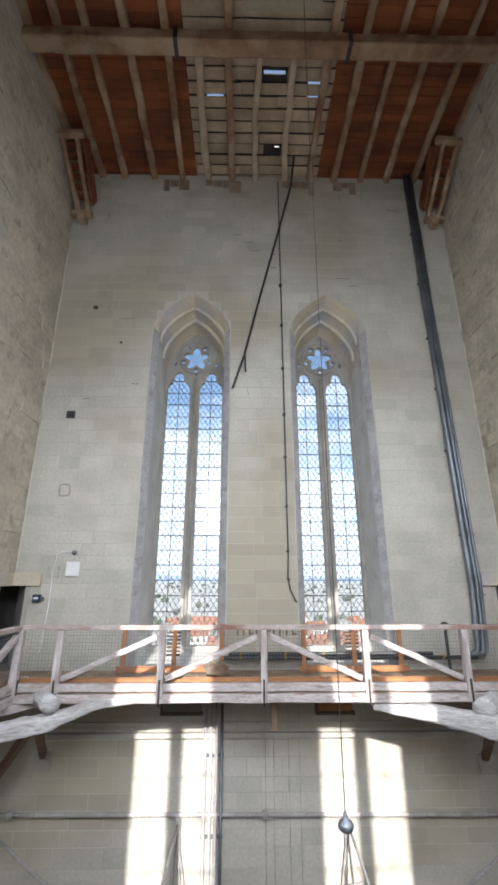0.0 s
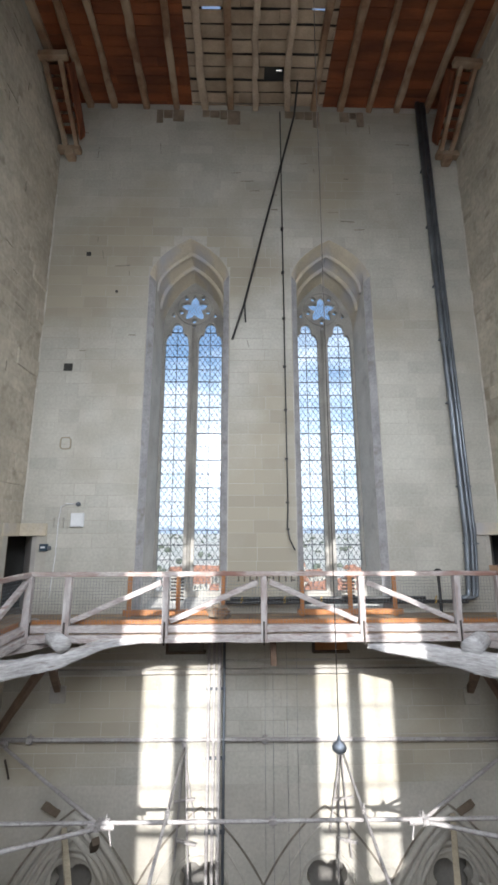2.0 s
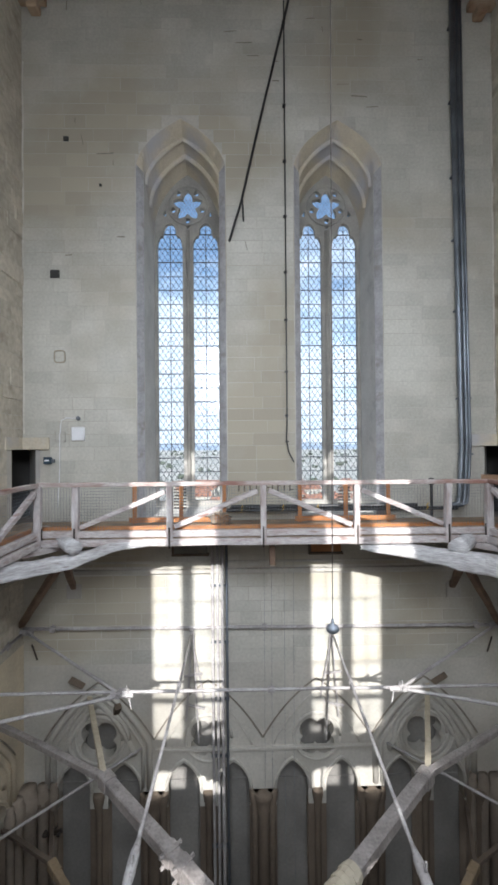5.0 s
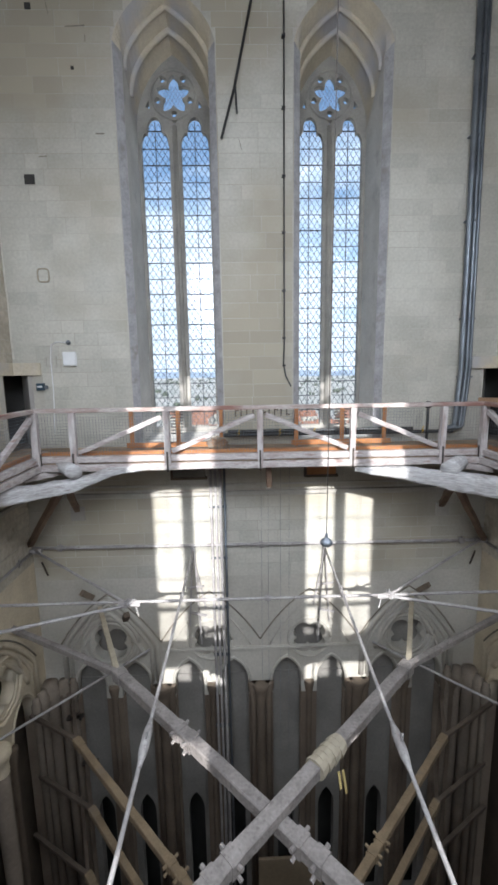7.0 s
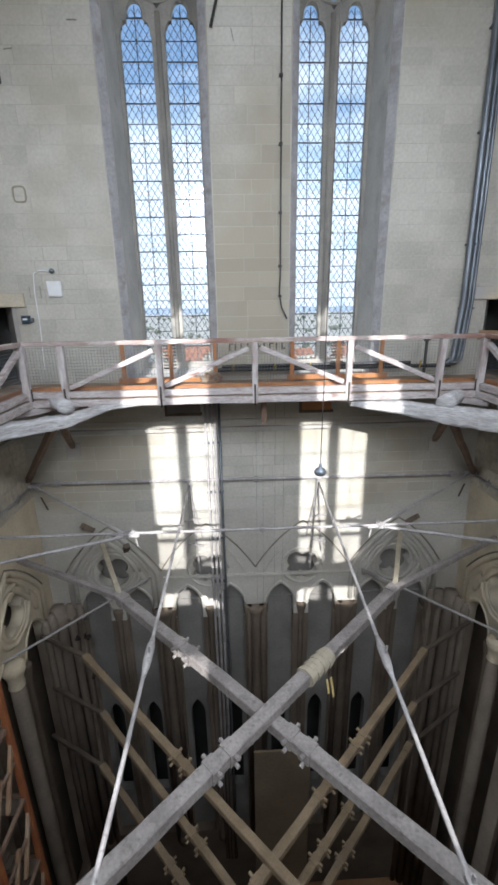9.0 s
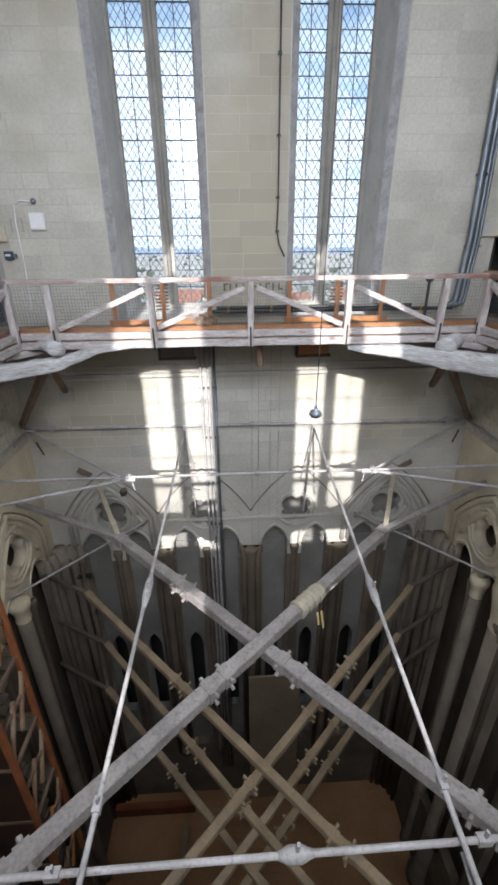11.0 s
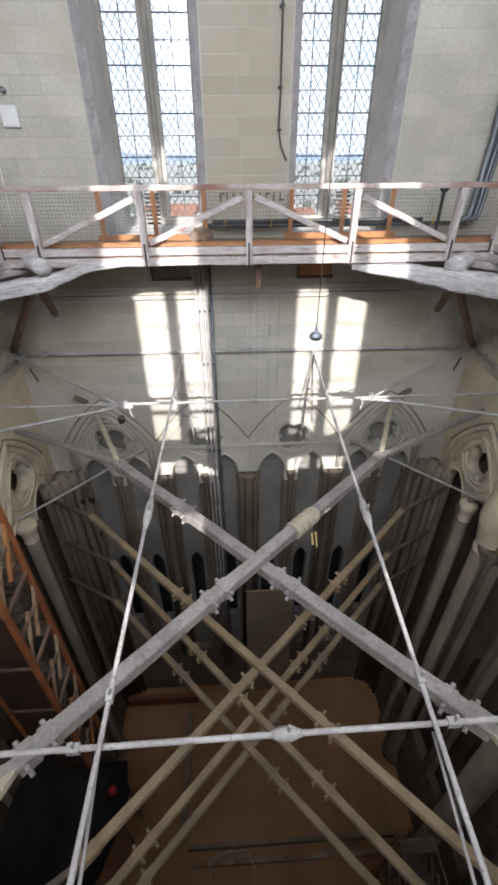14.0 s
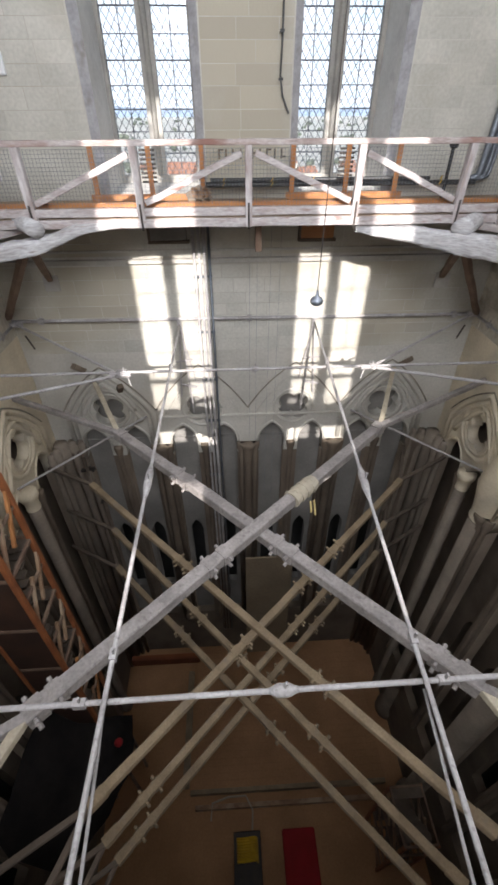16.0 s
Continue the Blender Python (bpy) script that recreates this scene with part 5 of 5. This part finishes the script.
part("branch", tube([(-0.36, 11.88, 28.1), (-0.34, 11.88, 27.6), (-0.33, 11.88, 27.45)], 0.022, 6), BLACK, cb2)
pl = thing("plumb_bob", "dull metal weight hanging on a thin line from the roof", "plumb bob", at=(0.46, 5.72, 20.0))
part("line", tube([(0.16, 0.0, 15.3), (0.05, 0, 8), (0.0, 0, 0.09)], 0.005, 6), IRON, pl)
part("bob", lathe([(0.008, 0.1), (0.018, 0.07), (0.02, 0.045), (0.05, 0.03), (0.068, 0.0), (0.062, -0.025), (0.036, -0.045), (0.01, -0.055)], 0, 0, 16), ZINC, pl, smooth=True)
for x in (0.12, 0.3, 0.62, 0.85):
    c = part("thin_wire", tube([(x, 11.97, 19.6), (x - 0.02, 11.97, 14.5), (x - 0.02, 11.97, 11.0)], 0.0035, 5), ZINC)
    tagged(c, "thin dark wire down the wall", "wire", "thin wall wires")

bx = thing("junction_box", "square white electrical box on the wall", "electrical box", at=(-4.47, 11.96, 22.18))
part("body", box(-0.16, 0.16, -0.03, 0.04, -0.17, 0.17, 0.012), WHITE, bx)
part("cover", box(-0.14, 0.14, -0.045, -0.03, -0.15, 0.15, 0.006), WHITE, bx)
lpz = thing("wall_lamp", "small round wall fitting with a white conduit", "lamp", at=(-4.47, 11.95, 22.56))
part("bulb", lathe([(0.02, -0.05), (0.055, -0.02), (0.06, 0.02), (0.02, 0.06)], 0, 0, 12), ZINC, lpz, smooth=True)
part("conduit", tube([(0, 0.01, 0), (-0.3, 0.02, 0.02), (-0.42, 0.02, -0.05), (-0.46, 0.02, -0.4), (-0.46, 0.02, -1.2), (-0.52, 0.02, -2.2)], 0.012, 6), WHITE, lpz)
fr = thing("wall_outlet", "small square recess with a pale rim on the wall", "wall fitting", at=(-4.93, 11.99, 22.12))
for a, b, c, d in ((-0.13, 0.13, 0.11, 0.13), (-0.13, 0.13, -0.13, -0.11), (-0.13, -0.11, -0.13, 0.13), (0.11, 0.13, -0.13, 0.13)):
    part("rim", box(a, b, -0.02, 0.01, c, d), DRESSED, fr)
sg = thing("switch_box", "small dark blue switch box on the wall", "switch", at=(-5.2, 11.95, 21.52))
part("body", box(-0.11, 0.07, -0.04, 0.05, -0.08, 0.09, 0.008), BLUE, sg)
part("marks", box(-0.08, 0.03, -0.046, -0.041, -0.01, 0.03), WHITE, sg)
part("plug", box(0.08, 0.15, -0.03, 0.03, -0.05, 0.04, 0.006), ZINC, sg)
for x, z, w in ((-5.04, 26.17, 0.11), (-4.75, 29.56, 0.06), (-3.9, 28.4, 0.03)):
    # Proud block coloured with the darkness inside the hole
    h = part("putlog_hole", box(x - w, x + w, 11.965, 12.02, z - w * 0.9, z + w * 0.9), VOID)
    tagged(h, "small square dark putlog hole in the wall", "hole", "putlog holes", "structure")
rg = part("patched_stone", tube([(-4.93 + 0.13 * math.copysign(abs(math.cos(t * math.pi / 10)) ** 0.5, math.cos(t * math.pi / 10)), 11.985, 24.11 + 0.15 * math.copysign(abs(math.sin(t * math.pi / 10)) ** 0.5, math.sin(t * math.pi / 10))) for t in range(21)], 0.02, 5), BEIGE)
tagged(rg, "pale mortar ring round a plugged stone", "mortar patch", kind="structure")
for x0, x1, z in ((-3.4, 3.9, 20.36), (-0.8, 4.9, 20.28)):
    bp_ = thing("floor_pipe", "black pipe along the wall above the deck", "pipe", "deck pipes")
    part("pipe", tube([(x0 if x0 > -1 else -0.7, 11.75, z), (x1, 11.75, z)], 0.045, 8), BLACK, bp_)
    for x in (-0.45, 0.55, 1.4, 3.1, 4.1):
        part("tag", bar((x, 11.69, z - 0.03), (x + 0.05, 11.69, z + 0.06), 0.04, 0.01), YELLOW, bp_)
# orange guards in front of the windows
for a, b in NICHES:
    gd = thing("window_guard", "orange timber guard frame standing before the window", "guard rail", "window guards")
    for x in (a + 0.02, (a + b) / 2 + 0.02, b - 0.06):
        part("upright", bar((x, 11.6, DECK), (x, 11.6, 21.0), 0.09, 0.06), ORANGE, gd)
    for z in (20.1,):
        part("board", bar((a - 0.1, 11.56, z), (b + 0.1, 11.56, z), 0.03, 0.12), ORANGE, gd)
    bm = bmesh.new()
    for i in range(8):
        z = 20.35 + i * 0.075
        add_box(bm, (a + b) / 2 - 0.16, (a + b) / 2 + 0.14, 11.62, 11.64, z, z + 0.035)
    part("vent_slats", bm, IRON, gd)
cl = thing("coiled_chain", "coil of rusty chain hanging on the rail", "chain", at=(-0.85, 10.25, 20.3))
for i in range(10):
    t = i * 0.7
    pts = [(0.1 * math.sin(t) + 0.06 * math.cos(k * math.pi / 4), 0.03 * math.cos(t), 0.02 * (i % 4) + 0.06 * math.sin(k * math.pi / 4)) for k in range(9)]
    part("link", tube(pts, 0.014, 5), BROWN_WOOD, cl)
ep = thing("valve_stand", "black valve pipe standing on the deck", "valve", at=(4.05, 11.3, DECK))
part("stem", tube([(0, 0, 0), (0, 0, 0.95)], 0.035, 8), BLACK, ep)
part("head", lathe([(0.06, 0.9), (0.09, 0.95), (0.09, 1.02), (0.04, 1.06)], 0, 0, 12), BLACK, ep)

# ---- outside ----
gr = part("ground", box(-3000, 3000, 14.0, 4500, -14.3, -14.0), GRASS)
tagged(gr, "far flat fields and hedges reaching the horizon", "ground", kind="structure")
g = random.Random(11)
for i in range(110):
    d_ = 55 + 300 * g.random()
    a = g.uniform(-0.42, 0.42)
    x, y = d_ * math.sin(a), 14 + d_ * math.cos(a)
    s = g.uniform(0.8, 1.3)
    h = thing("house", "distant rendered house with a clay tile roof", "house", "town houses", at=(x, y, -14))
    h.rotation_euler = (0, 0, g.uniform(-0.6, 0.6))
    part("wall", box(-5 * s, 5 * s, -3.5 * s, 3.5 * s, 0, 5.5 * s), RENDER, h)
    rb = bmesh.new()
    v = [rb.verts.new(p) for p in ((-5.3 * s, -3.9 * s, 5.3 * s), (5.3 * s, -3.9 * s, 5.3 * s), (5.3 * s, 3.9 * s, 5.3 * s), (-5.3 * s, 3.9 * s, 5.3 * s), (-5.3 * s, 0, 8.6 * s), (5.3 * s, 0, 8.6 * s))]
    for f in ((0, 1, 5, 4), (2, 3, 4, 5), (0, 4, 3), (1, 2, 5), (0, 3, 2, 1)):
        rb.faces.new([v[k] for k in f])
    part("roof", rb, TILE, h, "pale clay tile roof")
    for k in (-3, 0, 3):
        part("window", box(k * s - 0.5, k * s + 0.5, -3.56 * s, -3.48 * s, 2.6 * s, 4.0 * s), VOID, h)
wood = bmesh.new()
for i in range(150):
    d_ = 350 + 2400 * g.random() ** 1.6
    a = g.uniform(-0.5, 0.5)
    x, y = d_ * math.sin(a), 14 + d_ * math.cos(a)
    r = g.uniform(2.0, 3.6) * (1 + d_ / 1500)
    for k in range(3):
        bmesh.ops.create_icosphere(wood, subdivisions=1, radius=r * g.uniform(0.5, 0.9), matrix=Matrix.Translation((x + g.uniform(-r, r), y + g.uniform(-r, r), -14 + r * g.uniform(0.4, 1.0))))
for v in wood.verts:
    v.co += noise.noise_vector(v.co * 0.35) * 1.4
tagged(part("far_woods", wood, LEAF), "hedgerows and clumps of far trees", "trees", kind="stuff")

hills = bmesh.new()
prev = None
for i in range(61):
    x = -2400 + 80 * i
    top = -14 + 55 + 26 * noise.noise(Vector((x * 0.0016, 3.1, 0))) + 8 * noise.noise(Vector((x * 0.008, 7.7, 0)))
    a, b, c = hills.verts.new((x, 3900, -14)), hills.verts.new((x, 4100, top)), hills.verts.new((x, 4400, -14))
    if prev:
        hills.faces.new((prev[0], a, b, prev[1]))
        hills.faces.new((prev[1], b, c, prev[2]))
    prev = (a, b, c)
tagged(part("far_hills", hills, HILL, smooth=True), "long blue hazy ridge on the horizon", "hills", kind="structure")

# ---- ashlar blocks, laid proud of the wall faces ----
def spans(z0, z1, lo, hi, holes):
    """The free stretches of a course between the openings."""
    free = [(lo, hi)]
    for poly in holes:
        xs = []
        n = len(poly)
        for k in range(n):
            (xa, za), (xb, zb) = poly[k], poly[(k + 1) % n]
            if max(za, zb) < z0 or min(za, zb) > z1:
                continue
            for zc in (z0, z1):
                if (za - zc) * (zb - zc) < 0:
                    xs.append(xa + (xb - xa) * (zc - za) / (zb - za))
            for xx, zz in ((xa, za), (xb, zb)):
                if z0 <= zz <= z1:
                    xs.append(xx)
        if not xs:
            continue
        a, b = min(xs) - 0.02, max(xs) + 0.02
        nxt = []
        for s, e in free:
            if b <= s or a >= e:
                nxt.append((s, e))
            else:
                if a > s:
                    nxt.append((s, a))
                if b < e:
                    nxt.append((b, e))
        free = nxt
    return free


def courses(m, lo, hi, z0, z1, holes, wall, seed, singles, course=(0.27, 0.36), proud=0.0025, lump=0.0, mats=(BLOCK, BLOCK_P)):
    """Lays ashlar; blocks inside the stretch 'singles' are pieces of their own, the rest one mesh."""
    g = random.Random(seed)
    rest = bmesh.new()
    z, count = z0, 0
    while z < z1 - 0.1:
        h = min(g.uniform(*course), z1 - z)
        for s, e in spans(z, z + h, lo, hi, holes):
            x = s
            while x < e - 0.05:
                w = g.uniform(0.5, 1.15)
                if e - x - w < 0.25:
                    w = e - x
                j, p = 0.0025, proud + g.uniform(-0.0015, 0.0015)
                if lump and g.random() < 0.22:
                    p += g.uniform(0.008, lump)
                c = [(x + j, z + j), (x + w - j, z + j), (x + w - j, z + h - j), (x + j, z + h - j)]
                k = 0.006
                ci = [(x + j + k, z + j + k), (x + w - j - k, z + j + k), (x + w - j - k, z + h - j - k), (x + j + k, z + h - j - k)]
                single = count < 290 and singles and singles[0] < x < singles[1] and singles[2] < z < singles[3]
                bm = bmesh.new() if single else rest
                a = [bm.verts.new(m @ Vector((u, v, 0.002))) for u, v in c]
                b = [bm.verts.new(m @ Vector((u, v, -p))) for u, v in ci]
                bm.faces.new(b)
                for q in range(4):
                    bm.faces.new((a[q], a[(q + 1) % 4], b[(q + 1) % 4], b[q]))
                if single:
                    part("stone_block", bm, mats[1], wall)
                    count += 1
                x += w
        z += h
    tagged(part("ashlar", rest, mats[0], wall), "coursed pale limestone ashlar", kind="stuff")


openings = [niche(a, b, 20.05) for a, b in NICHES]
rub = random.Random(21)
for x0, x1 in ((-3.05, -2.35), (-1.65, -0.8), (0.88, 1.82), (2.57, 3.1)):
    x = x0
    while x < x1:
        w = rub.uniform(0.18, 0.4)
        h = rub.uniform(0.25, 0.62)
        part("rubble_infill", box(x, x + w - 0.02, 11.97 + rub.uniform(0, 0.015), 12.02, TOP - h, TOP - 0.02, 0.01), RUBBLE, wall_north)
        x += w
openings += [notch(-7.3, -5.2), notch(5.4, 7.5)]
courses(NORTH, XW, XE, LEDGE + 0.1, TOP, openings, wall_north, 1, (-5.9, 6.1, 22.0, 26.5))
courses(NORTH, XW, XE, 16.45, LEDGE - 0.06, [], arcade_north, 2, (-6.0, 6.2, 16.4, 18.9))
side_hole = [notch(11.3, 13.5)] + [niche(a, b, 20.5) for a, b in SIDE_NICHES]
courses(WEST, YS, YN, LOW, TOP, side_hole, wall_west, 3, (8.0, 12.0, 22.0, 34.0), (0.3, 0.42), 0.006, 0.035, (ROUGH, ROUGH_P))
courses(EAST, YS, YN, LOW, TOP, side_hole, wall_east, 4, (8.0, 12.0, 22.0, 34.0), (0.3, 0.42), 0.006, 0.035, (ROUGH, ROUGH_P))

# open joints and repointed seams in the masonry
wear = random.Random(77)
for m, wall, lo, hi, z0, z1, holes, count, proud in ((NORTH, wall_north, XW, XE, 26.5, 34.0, NICHES, 26, 0.002), (WEST, wall_west, 3.0, 11.6, 23.0, 34.0, SIDE_NICHES, 44, 0.012), (EAST, wall_east, 3.0, 11.6, 23.0, 34.0, SIDE_NICHES, 44, 0.012)):
    made = 0
    while made < count:
        u, z, w = wear.uniform(lo + 0.3, hi - 0.9), wear.uniform(z0, z1), wear.uniform(0.12, 0.5)
        if z < 30.4 and any(a - 0.1 < u + w and u < b + 0.1 for a, b in holes):
            continue
        jb = bmesh.new()
        if wear.random() < 0.72:
            add_bar(jb, m @ Vector((u, z, -proud)), m @ Vector((u + w, z + wear.uniform(-0.02, 0.02), -proud)), 0.012, wear.uniform(0.012, 0.03), steps=4, rough=0.008, seed=made)
        else:
            add_bar(jb, m @ Vector((u, z, -proud)), m @ Vector((u + wear.uniform(-0.06, 0.06), z + w * 0.8, -proud)), wear.uniform(0.01, 0.022), 0.012, steps=4, rough=0.008, seed=made)
        part("open_joint", jb, JOINT, wall)
        made += 1
for x in (XW + 0.03, XE - 0.03):
    part("mortar_seam", bar((x, 11.99, 22.2), (x, 11.99, 31.5), 0.035, 0.03, steps=24, rough=0.015, seed=x), MORTAR, wall_north)
